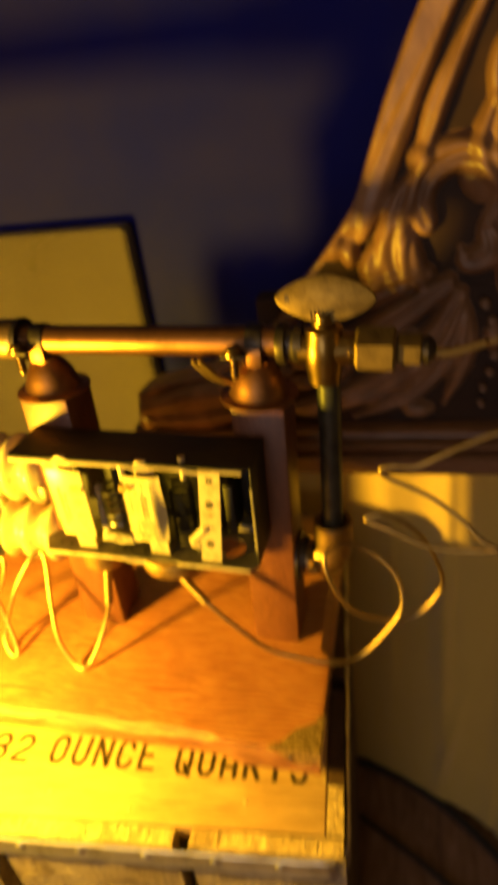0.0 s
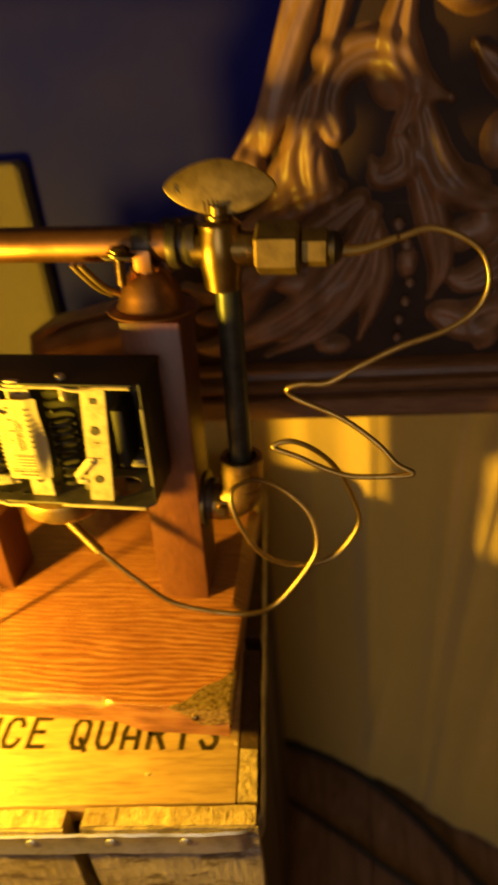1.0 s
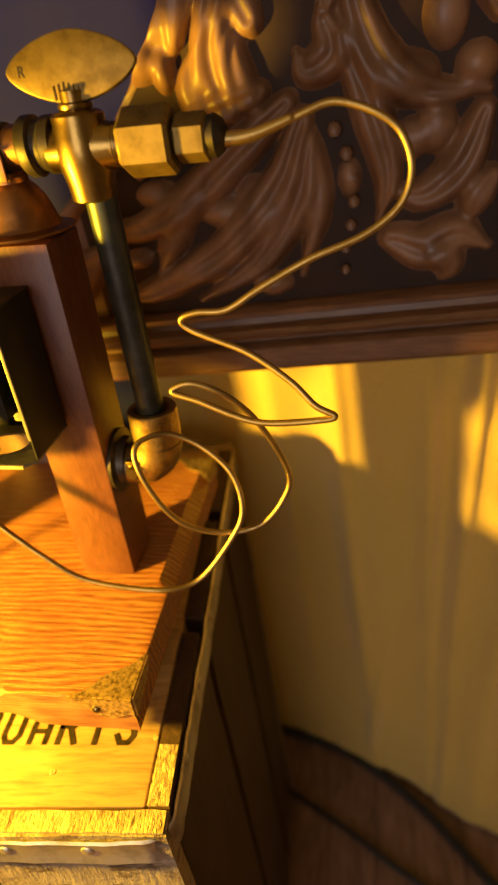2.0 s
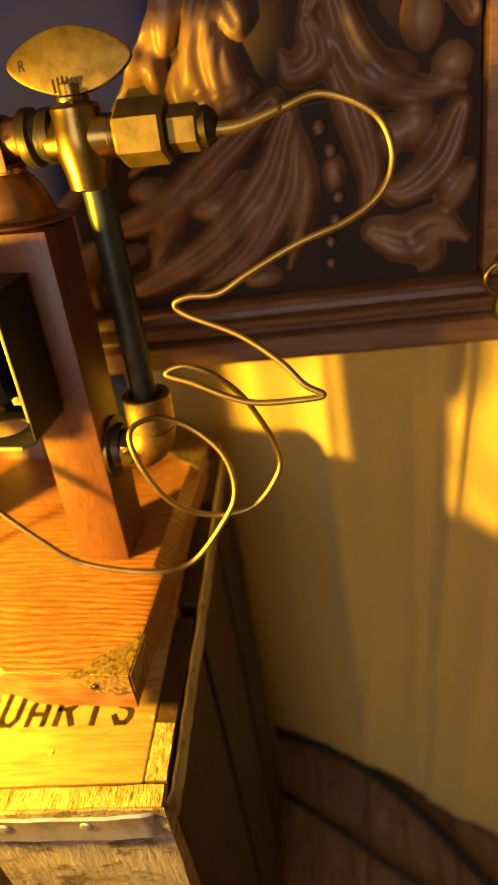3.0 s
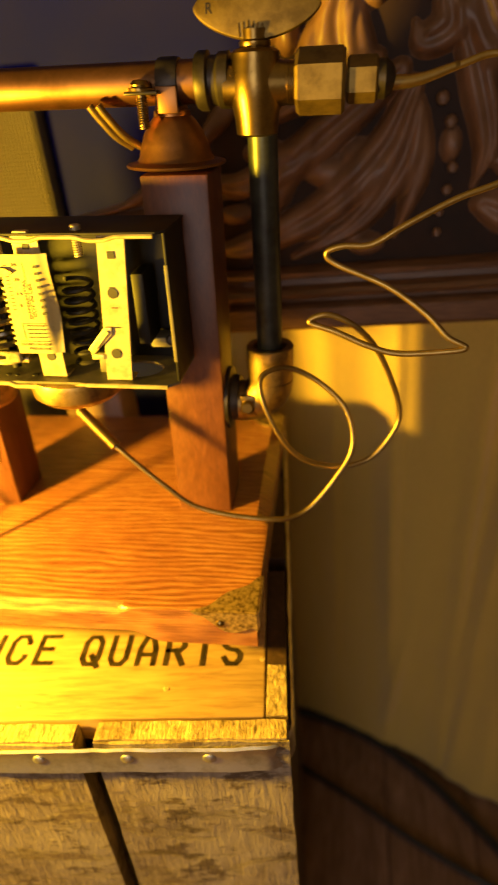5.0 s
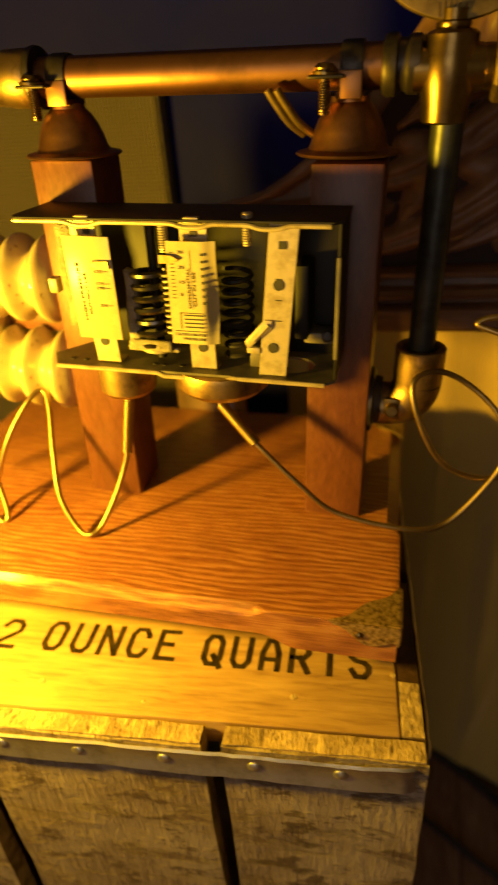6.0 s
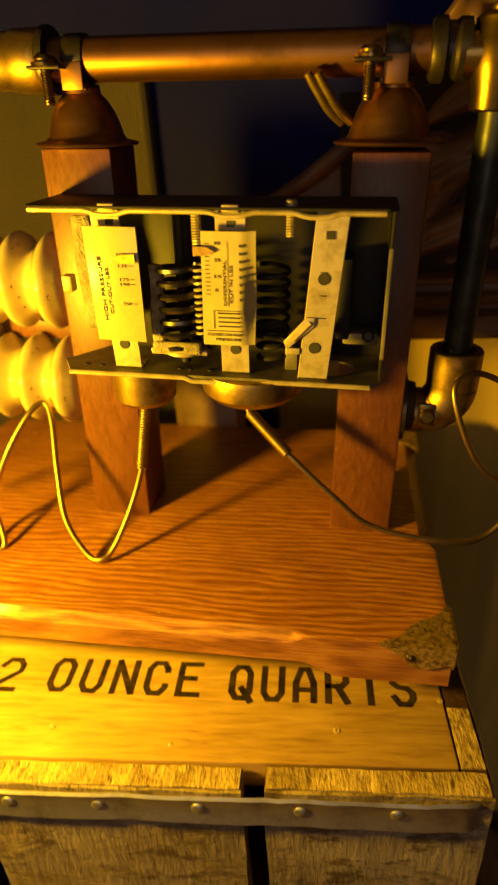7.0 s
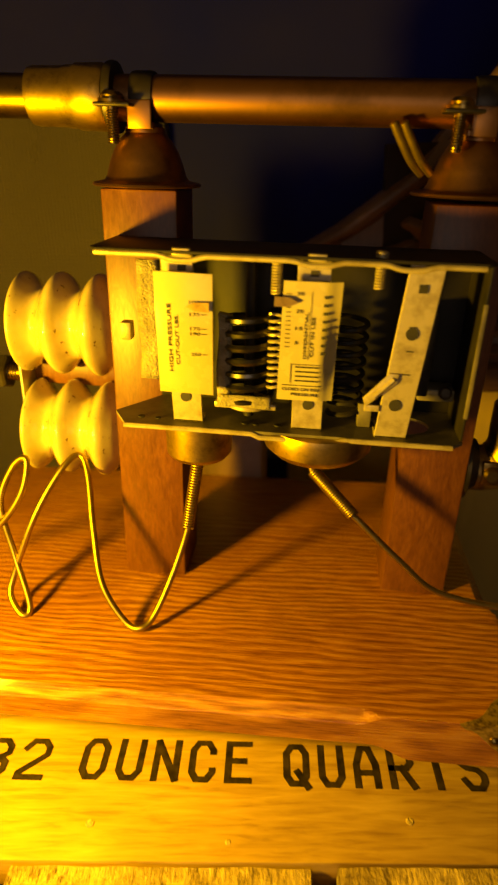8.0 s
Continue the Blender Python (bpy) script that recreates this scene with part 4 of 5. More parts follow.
    add("square_hole", slab(-0.0638, -0.0602, Y0 + 0.0015, Y0 + 0.0021, Z1 - 0.0125, Z1 - 0.0092), M_INK, br)
    flag = prism([(0, 0), (0.012, 0.0115), (0.0125, 0.0155), (0.0085, 0.0155), (-0.0015, 0.004)], 0.0012, Matrix.Translation((-0.0795, Y0 + 0.002, Z0 + 0.0155)) @ pose(0, 0, 0, 90, 0, 0), 0.0003)
    add("flag", join(flag, slab(-0.080, -0.0735, Y0 + 0.001, Y0 + 0.0024, Z0 + 0.0135, Z0 + 0.0165, 0.0004)), M_STEEL, br)
    add("rib", sweep([(-0.0765, Y0 + 0.0008, Z0 + 0.0205), (-0.0689, Y0 + 0.0008, Z0 + 0.0288)], 0.0011, 8), M_STEEL, br)
    for z in (0.0305, 0.0405, 0.0505):
        add("tick", slab(-0.0655, -0.0625, Y0 + 0.0016, Y0 + 0.0021, Z0 + z, Z0 + z + 0.0004), M_INK, br)

    up_right = pose(0, 0, 0, 90, 0, 0)
    # first plate
    m1 = Matrix.Translation((-0.1685, Y0 - 0.0008, Z0 + 0.0175)) @ pose(0, 0, 0, 0, -1.5, 0) @ up_right
    lab = add("scale_plate", prism([(0, 0), (0.0235, -0.001), (0.0245, 0.0505), (0.0, 0.0515)], 0.0009, m1, 0.0002), M_LABEL, label="cream plate printed with pressure figures")
    lift = Matrix.Translation((0, 0, 0.00105))
    vert = lambda x, y: m1 @ lift @ Matrix.Translation((x, y, 0)) @ pose(0, 0, 0, 0, 0, 90)
    words = join(lettering("HIGH PRESSURE", 0.0017, vert(0.0066, 0.0095), 0.029, 0.00015, 0.01), lettering("CUT-OUT LBS.", 0.0015, vert(0.0095, 0.0125), 0.0215, 0.00015, 0.01))
    add("lettering", words, M_INK, lab)
    marks = []
    for text, y in (("100", 0.0385), ("135", 0.0335), ("175", 0.0275), ("190", 0.0253), ("250", 0.0165)):
        marks.append(lettering(text, 0.0014, m1 @ lift @ Matrix.Translation((0.0145, y, 0)), 0.0042, 0.00015, 0.005))
        marks.append(prism([(0.0193, y + 0.0005), (0.0216, y + 0.0005), (0.0216, y + 0.0008), (0.0193, y + 0.0008)], 0.00015, m1 @ lift))
    add("printed_scale", join(*marks), M_INK, lab)
    # second plate, its free edge bent
    m2 = Matrix.Translation((-0.1175, Y0 - 0.0008, Z0 + 0.0175)) @ up_right
    bend = lambda u, v: -0.0035 * smooth01((u - 0.72) / 0.28) * (0.5 + 0.9 * math.sin(3.0 * v + 0.4) ** 2)
    body = join(grid(14, 12, lambda u, v: (0.0235 * u + 0.0008 * v, 0.05 * v, bend(u, v) + 0.0008)), grid(14, 12, lambda u, v: (0.0235 * u + 0.0008 * v, 0.05 * v, bend(u, v))))
    body.transform(m2)
    lab = add("scale_plate", body, M_LABEL, label="bent cream plate printed with differential figures", sharp=60)
    marks = []
    for text, y in (("35", 0.0445), ("25", 0.0375), ("15", 0.0305), ("5", 0.0245)):
        marks.append(lettering(text, 0.0014, m2 @ lift @ Matrix.Translation((0.0062, y, 0)), 0.0015 * len(text), 0.00015, 0.005))
    for k in range(13):
        marks.append(prism([(0.0022, 0.0232 + k * 0.0018), (0.0042, 0.0232 + k * 0.0018), (0.0042, 0.0235 + k * 0.0018), (0.0022, 0.0235 + k * 0.0018)], 0.00015, m2 @ lift))
    for k in range(8):
        marks.append(prism([(0.0172, 0.0205 + k * 0.0033), (0.0194, 0.0205 + k * 0.0033), (0.0194, 0.0217 + k * 0.0033), (0.0172, 0.0217 + k * 0.0033)], 0.00012, m2 @ Matrix.Translation((0, 0, 0.0008))))
    vert2 = lambda x, y: m2 @ lift @ Matrix.Translation((x, y, 0)) @ pose(0, 0, 0, 0, 0, 90)
    marks.append(lettering("DIFFERENTIAL", 0.0013, vert2(0.0113, 0.0185), 0.0195, 0.00015, 0.005))
    marks.append(lettering("CUT IN LBS", 0.0013, vert2(0.0141, 0.0195), 0.0165, 0.00015, 0.005))
    marks.append(prism([(0.0121, 0.018), (0.01225, 0.018), (0.01225, 0.046), (0.0121, 0.046)], 0.00015, m2 @ lift))
    for y in (0.0146, 0.0126, 0.0106, 0.0086):
        marks.append(prism([(0.0072, y), (0.0172, y), (0.0172, y + 0.0006), (0.0072, y + 0.0006)], 0.00012, m2 @ lift))
    marks.append(prism([(0.0052, 0.0078), (0.00545, 0.0078), (0.00545, 0.0162), (0.0052, 0.0162)], 0.00015, m2 @ lift))
    marks.append(prism([(0.0058, 0.0159), (0.0175, 0.0159), (0.0175, 0.01615), (0.0058, 0.01615)], 0.00015, m2 @ lift))
    marks.append(prism([(0.002, 0.0066), (0.0185, 0.0066), (0.0185, 0.0069), (0.002, 0.0069)], 0.00015, m2 @ lift))
    marks.append(lettering("CLOSES ON RISE", 0.0013, m2 @ lift @ Matrix.Translation((0.002, 0.0044, 0)), 0.0158, 0.00015, 0.005))
    marks.append(lettering("PRESSURE", 0.0013, m2 @ lift @ Matrix.Translation((0.006, 0.0021, 0)), 0.0115, 0.00015, 0.005))
    add("printed_scale", join(*marks), M_INK, lab)

    # pointers, springs, levers
    for x, z, d in ((-0.1475, 0.0555, -1), (-0.119, 0.0595, 1)):
        p = prism([(0, 0.002), (0.006 * d, 0.0018), (0.0095 * d, 0), (0.006 * d, -0.0018), (0, -0.002)], 0.0008, Matrix.Translation((x - 0.001 * d, Y0 - 0.0026, Z0 + z)) @ up_right)
        add("pointer", p, M_BRASS_DULL)
    add("main_spring", coil((-0.1315, Y0 + 0.014, Z0 + 0.011), (-0.1315, Y0 + 0.014, Z0 + 0.051), 0.0103, 6.6, 0.0016, 22), M_SPRING, label="black oiled coil spring")
    add("spring_rod", rod((-0.1315, Y0 + 0.016, Z0 + 0.002), (-0.1315, Y0 + 0.016, Z1 - 0.002), 0.0024), M_CASE)
    add("spring_seat", rod((-0.131, Y0 + 0.014, Z0 + 0.008), (-0.131, Y0 + 0.014, Z0 + 0.0105), 0.0105, edge=0.0006), M_STEEL)
    add("thin_spring", coil((-0.1195, Y0 + 0.006, Z0 + 0.020), (-0.1195, Y0 + 0.006, Z0 + 0.052), 0.0028, 11, 0.0007, 12), M_STEEL, label="thin zinc coil spring")
    add("adjusting_screw", coil((-0.120, Y0 + 0.005, Z1 - 0.016), (-0.120, Y0 + 0.005, Z1 - 0.002), 0.0019, 12, 0.0005, 10), M_STEEL)
    add("adjusting_screw", coil((-0.079, Y0 + 0.005, Z1 - 0.012), (-0.079, Y0 + 0.005, Z1 + 0.0005), 0.0017, 11, 0.0005, 10), M_STEEL)
    add("screw_head", lathe([(0.0026, 0), (0.0026, 0.0018), (0.0018, 0.0024)], (-0.079, Y0 + 0.006, Z1), (0, 0, 1), 16), M_STEEL)
    add("second_spring", coil((-0.088, Y0 + 0.017, Z0 + 0.006), (-0.088, Y0 + 0.017, Z0 + 0.05), 0.0072, 8, 0.0012, 18), M_CASE, label="black oiled coil spring")
    lever = slab(-0.146, -0.118, Y0 + 0.006, Y0 + 0.010, Z0 + 0.0085, Z0 + 0.0115, 0.0008)
    add("lever", lever, M_STEEL)
    wad = wobble_slab(-0.1445, -0.139, Y0 + 0.008, Y0 + 0.014, Z0 + 0.010, Z0 + 0.05, 0.0018, 5, 10, 3)
    add("insulating_wad", wad, M_FIBRE, label="frayed fibre insulation", sharp=180)
    add("insulating_wad", wobble_slab(-0.181, -0.172, Y0 + 0.012, Y0 + 0.02, Z0 + 0.018, Z1 - 0.006, 0.0018, 9, 12, 3), M_FIBRE, label="frayed fibre insulation", sharp=180)
    add("insulating_wad", wobble_slab(-0.1445, -0.121, Y0 + 0.003, Y0 + 0.008, Z0 + 0.0105, Z0 + 0.0155, 0.0014, 3, 3, 10), M_FIBRE, label="frayed fibre insulation", sharp=180)
    add("switch_block", slab(-0.0585, -0.052, Y0 + 0.014, Y0 + 0.033, Z0 + 0.017, Z0 + 0.054, 0.001), M_CASE)
    add("terminal_block", slab(-0.055, -0.0385, Y0 + 0.022, Y0 + 0.034, Z0 + 0.012, Z0 + 0.018, 0.001), M_CASE_IN)
    add("terminal_screw", lathe([(0.003, 0), (0.003, 0.0018), (0.002, 0.0024)], (-0.043, Y0 + 0.022, Z0 + 0.0165), (0, -1, 0.4), 16), M_IRON)
    add("inner_angle", slab(-0.0815, -0.0755, Y0 + 0.012, Y0 + 0.026, Z0 + 0.0013, Z0 + 0.0125, 0.0005), M_CASE_IN)
    add("latch", slab(-0.189, -0.184, Y0 + 0.01, Y0 + 0.016, Z0 + 0.036, Z0 + 0.044, 0.0008), M_STEEL)
    # bellows cups
    cup = lathe([(0.006, -0.0225), (0.0138, -0.0215), (0.0158, -0.019), (0.0162, -0.002), (0.0162, 0)], (-0.1555, 0.347, Z0), (0, 0, 1), 40)
    add("bellows_cup", cup, M_BRASS_DULL, label="dull brass bellows cup")
    cup = lathe([(0.008, -0.0165), (0.021, -0.0145), (0.0252, -0.0105), (0.0262, -0.0025), (0.0255, 0)], (-0.0985, 0.347, Z0), (0, 0, 1), 48)
    add("bellows_cup", cup, M_BRASS_DULL, label="wide dull brass bellows cup")


pressure_control()

# ---------------------------------------------------------------- pipe run
def pipe_run():
    P, Z = 0.384, 0.673
    run = thing("pipe_run", UP @ Vector((0.003, 0.386, 0.49)), "copper pipe run with brass valve, nuts and black riser", "pipe")

    def add(name, bm, mat, parent=run, label="", sharp=35):
        return part(name, up(bm), mat, parent, label, sharp=sharp)

    add("copper_pipe", rod((-0.205, P, Z), (-0.018, P, Z), 0.0094, 48), M_COPPER, label="aged copper pipe")
    add("brass_pipe", rod((-0.36, P, Z), (-0.235, P, Z), 0.0092, 40), M_BRASS, label="brass pipe end")
    coup = lathe([(0.0094, 0), (0.0118, 0.001), (0.0122, 0.003), (0.0122, 0.0165), (0.0126, 0.0175), (0.0126, 0.021), (0.0134, 0.0225), (0.0136, 0.034), (0.0128, 0.036), (0.0094, 0.0362)], (-0.2385, P, Z), (1, 0, 0), 48)
    add("coupling", coup, M_BRASS_DULL, label="cast brass coupling")
    ring = lathe([(0.0094, 0), (0.0142, 0.0006), (0.0146, 0.0025), (0.0142, 0.0042), (0.0094, 0.0046)], (-0.2022, P, Z), (1, 0, 0), 40)
    add("collar", ring, M_IRON)
    # union at the far end of the copper pipe
    uni = lathe([(0.0095, 0), (0.0115, 0.0005), (0.0125, 0.002), (0.0125, 0.006), (0.0105, 0.007), (0.0105, 0.010), (0.0118, 0.0115), (0.0118, 0.016), (0.0085, 0.017), (0.0085, 0.022)], (-0.0265, P - 0.002, Z), (1, 0, 0), 40)
    add("union", uni, M_IRON, label="dark union fitting")
    # valve
    vx, vy = 0.002, 0.379
    body = lathe([(0.0076, -0.0205), (0.0098, -0.0195), (0.0104, -0.013), (0.0122, -0.005), (0.0126, 0.0), (0.0122, 0.006), (0.0112, 0.0105), (0.0112, 0.0135), (0.0096, 0.0148), (0.0070, 0.0155)], (vx, vy, Z - 0.003), (0, 0, 1), 48)
    bosses = join(lathe([(0.0088, 0), (0.0094, 0.006), (0.0108, 0.012)], (vx - 0.0145, vy, Z - 0.002), (1, 0, 0), 32),
                  lathe([(0.0105, 0), (0.0092, 0.007), (0.0088, 0.0095)], (vx + 0.0065, vy, Z - 0.002), (1, 0, 0), 32))
    valve = add("valve_body", join(body, bosses), M_BRASS, label="worn brass valve body")
    add("thread", coil((vx + 0.0150, vy, Z - 0.002), (vx + 0.0185, vy, Z - 0.002), 0.0086, 3.2, 0.0007, 24), M_BRASS, valve)
    add("neck", lathe([(0.0068, 0), (0.0072, 0.001), (0.0072, 0.0022), (0.0056, 0.003), (0.0056, 0.007)], (vx, vy, Z + 0.0124), (0, 0, 1), 32), M_BRASS, valve)
    key = []
    for t in range(48):
        a = 2 * math.pi * t / 48
        c, s = math.cos(a), math.sin(a)
        x = 0.0285 * (abs(c) ** 1.22) * (1 if c > 0 else -1)
        y = 0.0132 * (abs(s) ** 1.25) * (1 if s > 0 else -1)
        key.append((x, y))
    km = Matrix.Translation((vx + 0.001, vy + 0.0012, Z + 0.0275)) @ pose(0, 0, 0, -12, 0, 0) @ pose(0, 0, 0, 90, 0, 0)
    knob = add("wing_knob", prism(key, 0.0034, km @ Matrix.Translation((0, 0, -0.0017)), 0.0009), M_KNOB, valve, "flat brass wing knob stamped with R", sharp=40)
    face = km @ Matrix.Translation((0, 0, 0.0017))
    cuts = [lettering("R", 0.0042, face @ Matrix.Translation((-0.0225, -0.0022, 0)), 0.0030, 0.00012, 0.01)]
    add("stamped_letter", cuts[0], M_IRON, valve)
    ribs = [sweep([face @ Vector((-0.0075 + 0.0021 * k, -0.0118, 0.0)), face @ Vector((-0.0081 + 0.0022 * k, -0.0055 - 0.0005 * abs(k - 2), 0.0))], 0.0005, 6) for k in range(6)]
    add("knurled_grip", join(*ribs), M_KNOB, valve)
    stem = lathe([(0.0056, 0), (0.0040, 0.0015), (0.0028, 0.003)], (vx, vy + 0.0015, Z + 0.0165), (0, 0.0, 1), 24)
    add("stem", stem, M_BRASS_DULL, valve)
    # compression nuts
    add("large_nut", hexnut((vx + 0.0185, vy, Z - 0.002), (vx + 0.041, vy, Z - 0.002), 0.0238, 0, 0.0016), M_KNOB, label="large hexagonal brass nut", sharp=20)
    add("small_nut", hexnut((vx + 0.0415, vy, Z - 0.002), (vx + 0.0555, vy, Z - 0.002), 0.0168, 0, 0.0012), M_KNOB, label="small hexagonal brass nut", sharp=20)
    add("nut_tail", lathe([(0.008, 0), (0.0084, 0.003), (0.0062, 0.006), (0.0034, 0.0075)], (vx + 0.0555, vy, Z - 0.002), (1, 0, 0), 32), M_IRON)
    # riser and elbow
    add("riser", rod((0.0042, 0.380, Z - 0.022), (0.0045, 0.386, 0.530), 0.0073, 32), M_PIPE, label="blackened steel riser pipe")
    elbow = lathe([(0.0135, -0.020), (0.0138, -0.012), (0.0138, 0.0), (0.0132, 0.0008), (0.0098, 0.0008), (0.0092, -0.003), (0.0075, -0.006)], (0.0045, 0.3865, 0.5385), (0, 0, 1), 44)
    bend = sweep([Vector((0.0045 - 0.016 * (1 - math.cos(a)), 0.3865, 0.5185 - 0.016 * math.sin(a))) for a in [radians(8 * k) for k in range(12)]] + [(-0.0216, 0.3865, 0.5025)], [0.0136] * 6 + [0.0132] * 3 + [0.0125] * 4, 36)
    e = add("elbow", join(elbow, bend), M_BRASS_DULL, label="brass elbow soldered to the post")
    flange = lathe([(0.019, 0), (0.019, 0.002), (0.0145, 0.003), (0.0135, 0.007)], (-0.0214, 0.3865, 0.5045), (1, 0, 0), 36)
    add("elbow_flange", flange, M_IRON, e)
    bolt = join(lathe([(0.0042, 0), (0.0042, 0.003), (0.003, 0.0045)], (-0.008, 0.3745, 0.505), (0, -1, 0.1), 20), slab(-0.0125, -0.0035, 0.3735, 0.3765, 0.4985, 0.5115, 0.0008))
    add("lug", bolt, M_BRASS, e, "bright brass lug")


pipe_run()


def bell_hanger(x):
    """A copper bell on a post, with a split ring round the pipe and its screw."""
    P, Z = 0.384, 0.673
    b = thing("bell_hanger", UP @ Vector((x, P, 0.637)), "copper bell hanger clamped round the pipe", "pipe hanger", group="hangers on the posts")

    def add(name, bm, mat, parent=b, label=""):
        return part(name, up(bm), mat, parent, label)

    bell = [(0.0, 0.0), (0.0245, 0.0), (0.0252, 0.0006), (0.0248, 0.0014), (0.0195, 0.0026), (0.0182, 0.0045), (0.0168, 0.0095), (0.0146, 0.0150), (0.0116, 0.0196), (0.0090, 0.0222), (0.0088, 0.0245), (0.0, 0.0246)]
    add("bell", lathe(bell, (x, P, 0.6370), (0, 0, 1), 48), M_COPPER, label="warm copper bell")
    ring = lathe([(0.0095, 0), (0.0104, 0.0003), (0.0108, 0.002), (0.0108, 0.0085), (0.0104, 0.0102), (0.0095, 0.0105)], (x - 0.0045, P, Z), (1, 0, 0), 40)
    add("split_ring", ring, M_IRON, label="dark split ring")
    neck = join(slab(x - 0.0048, x + 0.0058, P - 0.0112, P - 0.0096, 0.6605, Z - 0.001, 0.0006), slab(x - 0.006, x + 0.006, P - 0.009, P + 0.009, 0.6605, 0.6635, 0.0006))
    add("tongue", neck, M_COPPER)
    sx, sy = x - 0.0105, P - 0.0135
    ear = slab(sx - 0.007, sx + 0.009, sy - 0.005, sy + 0.007, Z - 0.0042, Z - 0.0026, 0.0006)
    add("ear", ear, M_IRON)
    add("washer", lathe([(0.0062, 0), (0.0062, 0.0012)], (sx, sy, Z - 0.0026), (0.05, 0, 1), 24), M_BRASS)
    add("screw_head", lathe([(0.0046, 0), (0.0048, 0.0014), (0.0034, 0.003), (0.0, 0.0035)], (sx, sy, Z - 0.0013), (0.05, 0, 1), 24), M_BRASS)
    add("screw", join(rod((sx, sy, Z - 0.0185), (sx, sy, Z - 0.003), 0.0022, 16), coil((sx, sy, Z - 0.018), (sx, sy, Z - 0.005), 0.0023, 13, 0.0004, 12)), M_BRASS, label="threaded brass screw")
    return b


bell_hanger(-0.1865)
bell_hanger(-0.0405)

# ---------------------------------------------------------------- porcelain spools
def spool(z, x0):
    prof = [(0.006, 0.0)]
    L = 0.053
    for k in range(61):
        t = k / 60
        r = 0.0222 + 0.0042 * math.cos(2 * math.pi * (t * 2.6 - 0.12))
        if t < 0.08:
            r *= (0.72 + 0.28 * math.sin(t / 0.08 * math.pi / 2))
        if t > 0.94:
            r *= (0.80 + 0.20 * math.sin((1 - t) / 0.06 * math.pi / 2))
        prof.append((r, L * t))
    prof.append((0.006, L))
    s = thing("porcelain_spool", UP @ Vector((x0 + L / 2, 0.384, z - 0.026)), "glazed white porcelain spool insulator with brown specks", "insulator", group="spool insulators")
    part("glazed_body", up(lathe(prof, (x0, 0.384, z), (1, 0, 0), 56)), M_CERAMIC, s, sharp=60)
    part("spool_screw", up(lathe([(0.0, -0.0045), (0.0034, -0.0037), (0.0044, -0.0016)], (x0, 0.384, z), (1, 0, 0), 18)), M_BRASS, s, "brass screw head")


spool(0.569, -0.2572)
spool(0.5105, -0.2572)
strap = thing("spool_strap", UP @ Vector((-0.26, 0.384, 0.49)), "flat metal strap bolted across the two spools", "strap")
part("strap_bar", up(slab(-0.2592, -0.2576, 0.376, 0.392, 0.496, 0.584, 0.0005)), M_BAND, strap)
part("bolt", up(rod((-0.285, 0.384, 0.5405), (-0.2593, 0.384, 0.5405), 0.0042, 20)), M_BRASS, strap, "threaded brass bolt")
part("bolt_thread", up(coil((-0.284, 0.384, 0.5405), (-0.262, 0.384, 0.5405), 0.0043, 14, 0.0006, 16)), M_BRASS, strap)
part("nut", up(hexnut((-0.281, 0.384, 0.5405), (-0.268, 0.384, 0.5405), 0.017, 10)), M_IRON, strap, "dark hexagonal nut")

# ---------------------------------------------------------------- capillary tubes
def capillary(name, pts, r, label, steps=14, springs=(), mat=None):
    t = thing(name, min((Vector(p) for p in pts), key=lambda p: p.z), label, "tube")
    part("tube", sweep(spline(pts, steps), r, 12), mat or M_TUBE, t, sharp=180)
    for a, b in springs:
        part("strain_spring", coil(a, b, 0.0025, 24, 0.00075, 12), M_TUBE, t, "tight strain relief coil", sharp=180)
    return t


tube_start = [(-0.1005, 0.345, 0.525), (-0.1, 0.343, 0.514), (-0.0905, 0.339, 0.504), (-0.079, 0.336, 0.4945), (-0.056, 0.334, 0.472), (-0.035, 0.335, 0.454), (0.004, 0.338, 0.445)]
tube_coils = [(0.025, 0.348, 0.444), (0.046, 0.358, 0.467), (0.053, 0.364, 0.483), (0.048, 0.37, 0.503), (0.031, 0.374, 0.519), (0.014, 0.37, 0.528), (0.002, 0.36, 0.526), (0.005, 0.354, 0.509), (0.018, 0.354, 0.483),
          (0.037, 0.36, 0.469), (0.06, 0.366, 0.469), (0.075, 0.371, 0.484), (0.079, 0.373, 0.501), (0.068, 0.368, 0.534), (0.055, 0.363, 0.553), (0.04, 0.36, 0.562), (0.03, 0.358, 0.559), (0.044, 0.356, 0.554),
          (0.06, 0.354, 0.547), (0.075, 0.353, 0.543), (0.098, 0.352, 0.544), (0.108, 0.352, 0.546)]
tube_rise = [(0.099, 0.354, 0.551), (0.088, 0.358, 0.562), (0.069, 0.363, 0.575), (0.044, 0.366, 0.586), (0.039, 0.366, 0.592), (0.047, 0.366, 0.595), (0.061, 0.367, 0.595), (0.077, 0.369, 0.603), (0.1, 0.373, 0.613),
          (0.123, 0.377, 0.62), (0.138, 0.38, 0.63), (0.143, 0.382, 0.643), (0.139, 0.384, 0.657), (0.128, 0.384, 0.666), (0.113, 0.384, 0.671), (0.099, 0.382, 0.668), (0.084, 0.38, 0.664), (0.067, 0.378, 0.6635)]
capillary("capillary_tube", tube_start + tube_coils + tube_rise, 0.0016, "thin brassy capillary tube looping beside the stand", 14, [((-0.1000, 0.343, 0.515), (-0.080, 0.336, 0.4955))])
taper = thing("tube_sleeve", (0.08, 0.38, 0.658), "tapered soldered sleeve on the capillary tube", "sleeve")
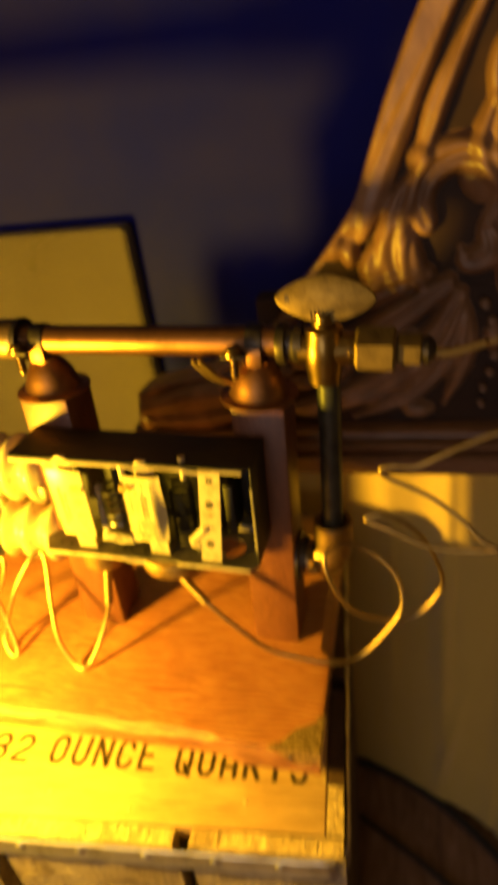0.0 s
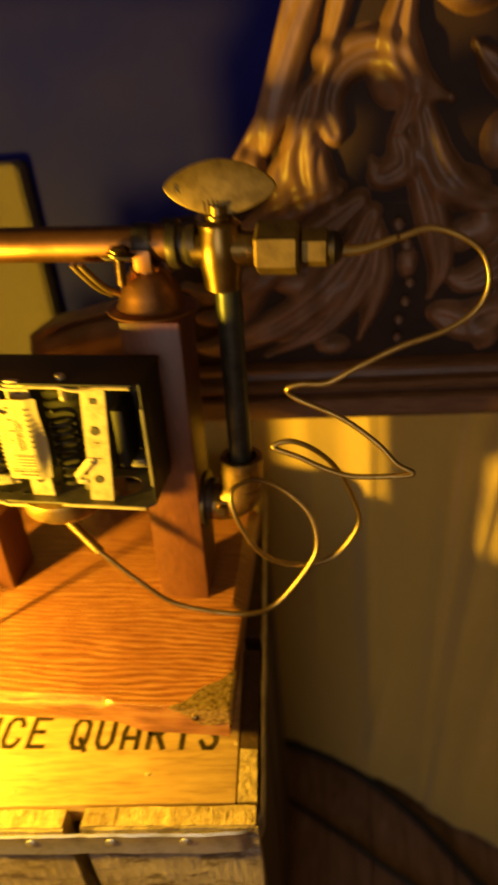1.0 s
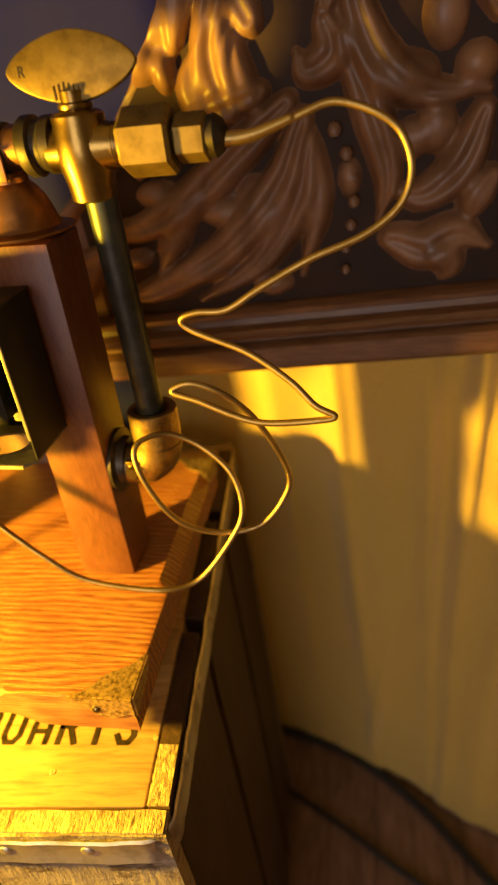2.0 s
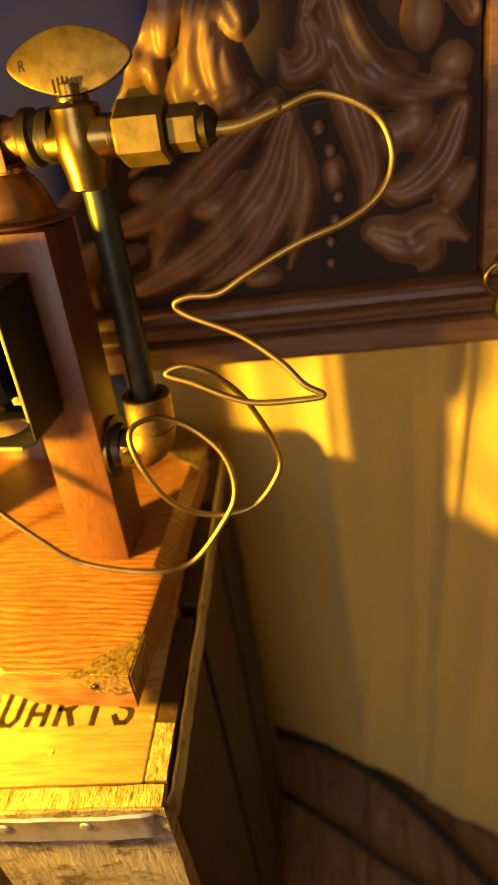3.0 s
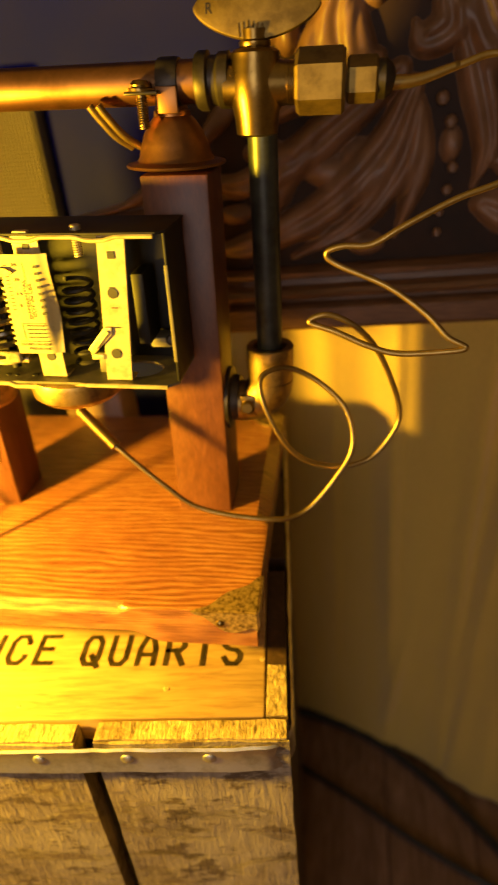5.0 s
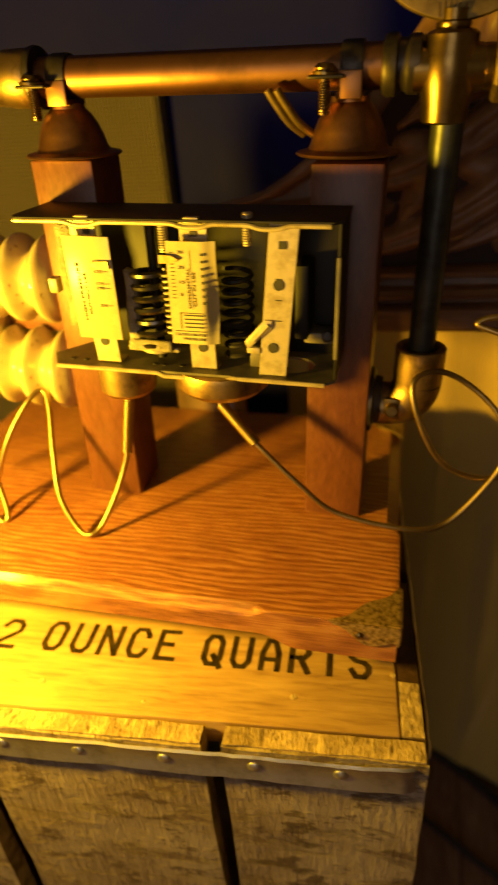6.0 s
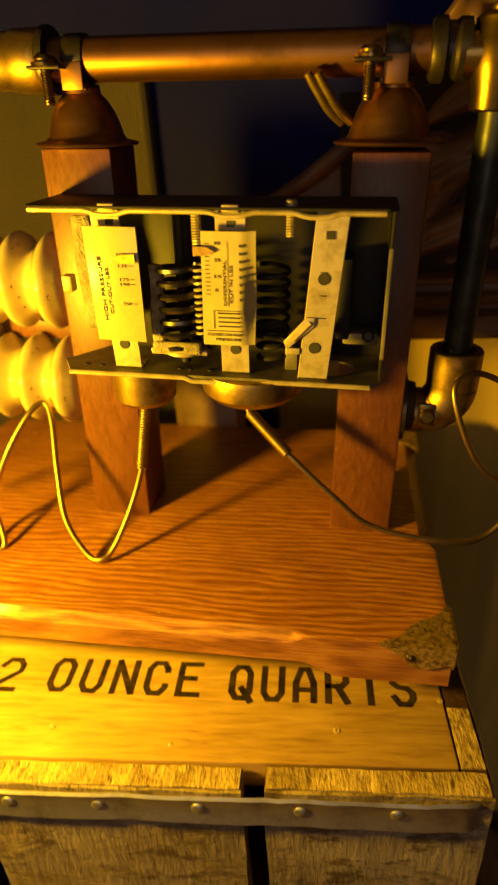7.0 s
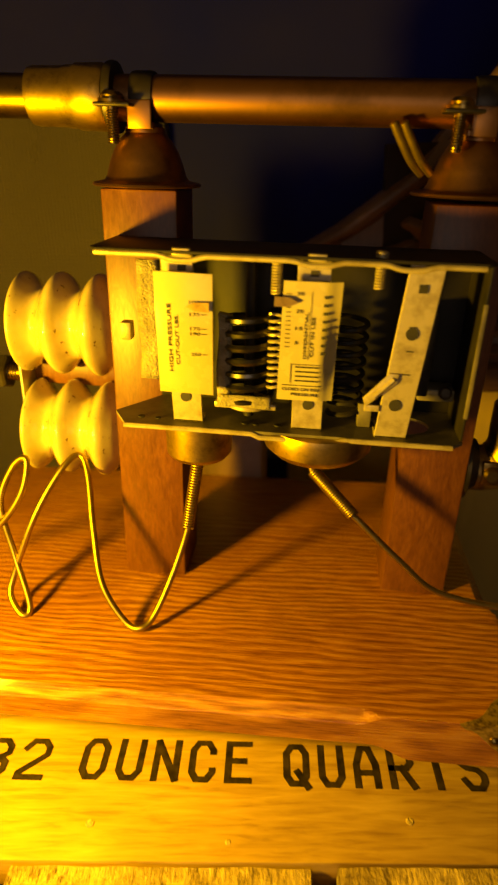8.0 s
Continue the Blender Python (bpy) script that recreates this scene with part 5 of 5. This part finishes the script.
part("sleeve", sweep(spline([(0.0655, 0.378, 0.6632), (0.080, 0.3795, 0.6635), (0.0975, 0.382, 0.6678)], 8), [0.0034 - 0.0001 * k for k in range(17)], 14), M_TUBE, taper, sharp=180)

capillary("capillary_tube", [(-0.1565, 0.346, 0.520), (-0.157, 0.346, 0.512), (-0.160, 0.344, 0.496), (-0.163, 0.342, 0.478), (-0.170, 0.334, 0.456), (-0.178, 0.322, 0.438), (-0.184, 0.316, 0.4335),
          (-0.193, 0.318, 0.4355), (-0.206, 0.326, 0.452), (-0.213, 0.340, 0.476), (-0.219, 0.356, 0.500), (-0.2245, 0.3605, 0.5085), (-0.232, 0.352, 0.503), (-0.244, 0.340, 0.482),
          (-0.256, 0.332, 0.452), (-0.258, 0.326, 0.440), (-0.250, 0.320, 0.4325), (-0.247, 0.324, 0.436), (-0.256, 0.334, 0.460), (-0.262, 0.34, 0.488), (-0.254, 0.345, 0.508), (-0.246, 0.345, 0.512),
          (-0.250, 0.340, 0.494), (-0.266, 0.336, 0.474), (-0.29, 0.336, 0.46)], 0.0017,
          "thin brassy capillary tube tied round a porcelain spool", 14, [((-0.157, 0.346, 0.514), (-0.1628, 0.342, 0.479))])
for dx in (0.004, 0.0082):
    capillary("lamp_wire", [(-0.0765 + dx, 0.371, 0.664), (-0.074 + dx, 0.3725, 0.6595), (-0.068 + dx, 0.377, 0.650), (-0.062 + dx, 0.383, 0.644)], 0.0019, "short cut wire end behind the pipe hanger", mat=M_KNOB)

# ---------------------------------------------------------------- floor things
def cable(pts, r, label):
    whole("power_cable", sweep(spline(pts, 12), r, 12), M_RUBBER, label, "cable", group="cables on the floor", sharp=180)


F = FLOOR + 0.006
cable([(-0.25, 0.66, F), (-0.1, 0.672, F), (-0.027, 0.665, F), (0.05, 0.645, F), (0.113, 0.612, F), (0.165, 0.572, F), (0.207, 0.53, F), (0.267, 0.465, F), (0.36, 0.36, F), (0.5, 0.2, F)], 0.0058, "thick black rubber cable lying on the floor")
cable([(-0.2, 0.60, F - 0.002), (-0.06, 0.60, F - 0.002), (-0.01, 0.575, F - 0.002), (0.073, 0.53, F - 0.002), (0.145, 0.487, F - 0.002), (0.25, 0.44, F - 0.002), (0.4, 0.40, F - 0.002)], 0.0038, "thin black rubber cable lying on the floor")

ringpull = thing("ring_pull", (0.2085, 0.478, 0.545), "small brass ring pull on the cabinet stile", "ring pull")
tor = [Vector((0.2105 + 0.0085 * math.cos(a), 0.479, 0.5555 + 0.0095 * math.sin(a))) for a in [2 * math.pi * k / 30 for k in range(31)]]
part("ring", sweep(tor, 0.0017, 10), M_BRASS, ringpull, sharp=180)
part("stud", rod((0.2105, 0.4865, 0.5655), (0.2105, 0.476, 0.5655), 0.003, 16, edge=0.0006), M_IRON, ringpull)
part("drop", lathe([(0.0, -0.02), (0.004, -0.017), (0.0055, -0.01), (0.004, -0.002), (0.0, 0.0)], (0.2125, 0.478, 0.5475), (0, 0, 1), 20), M_IRON, ringpull, "dark drop under the ring")

floor_boards()
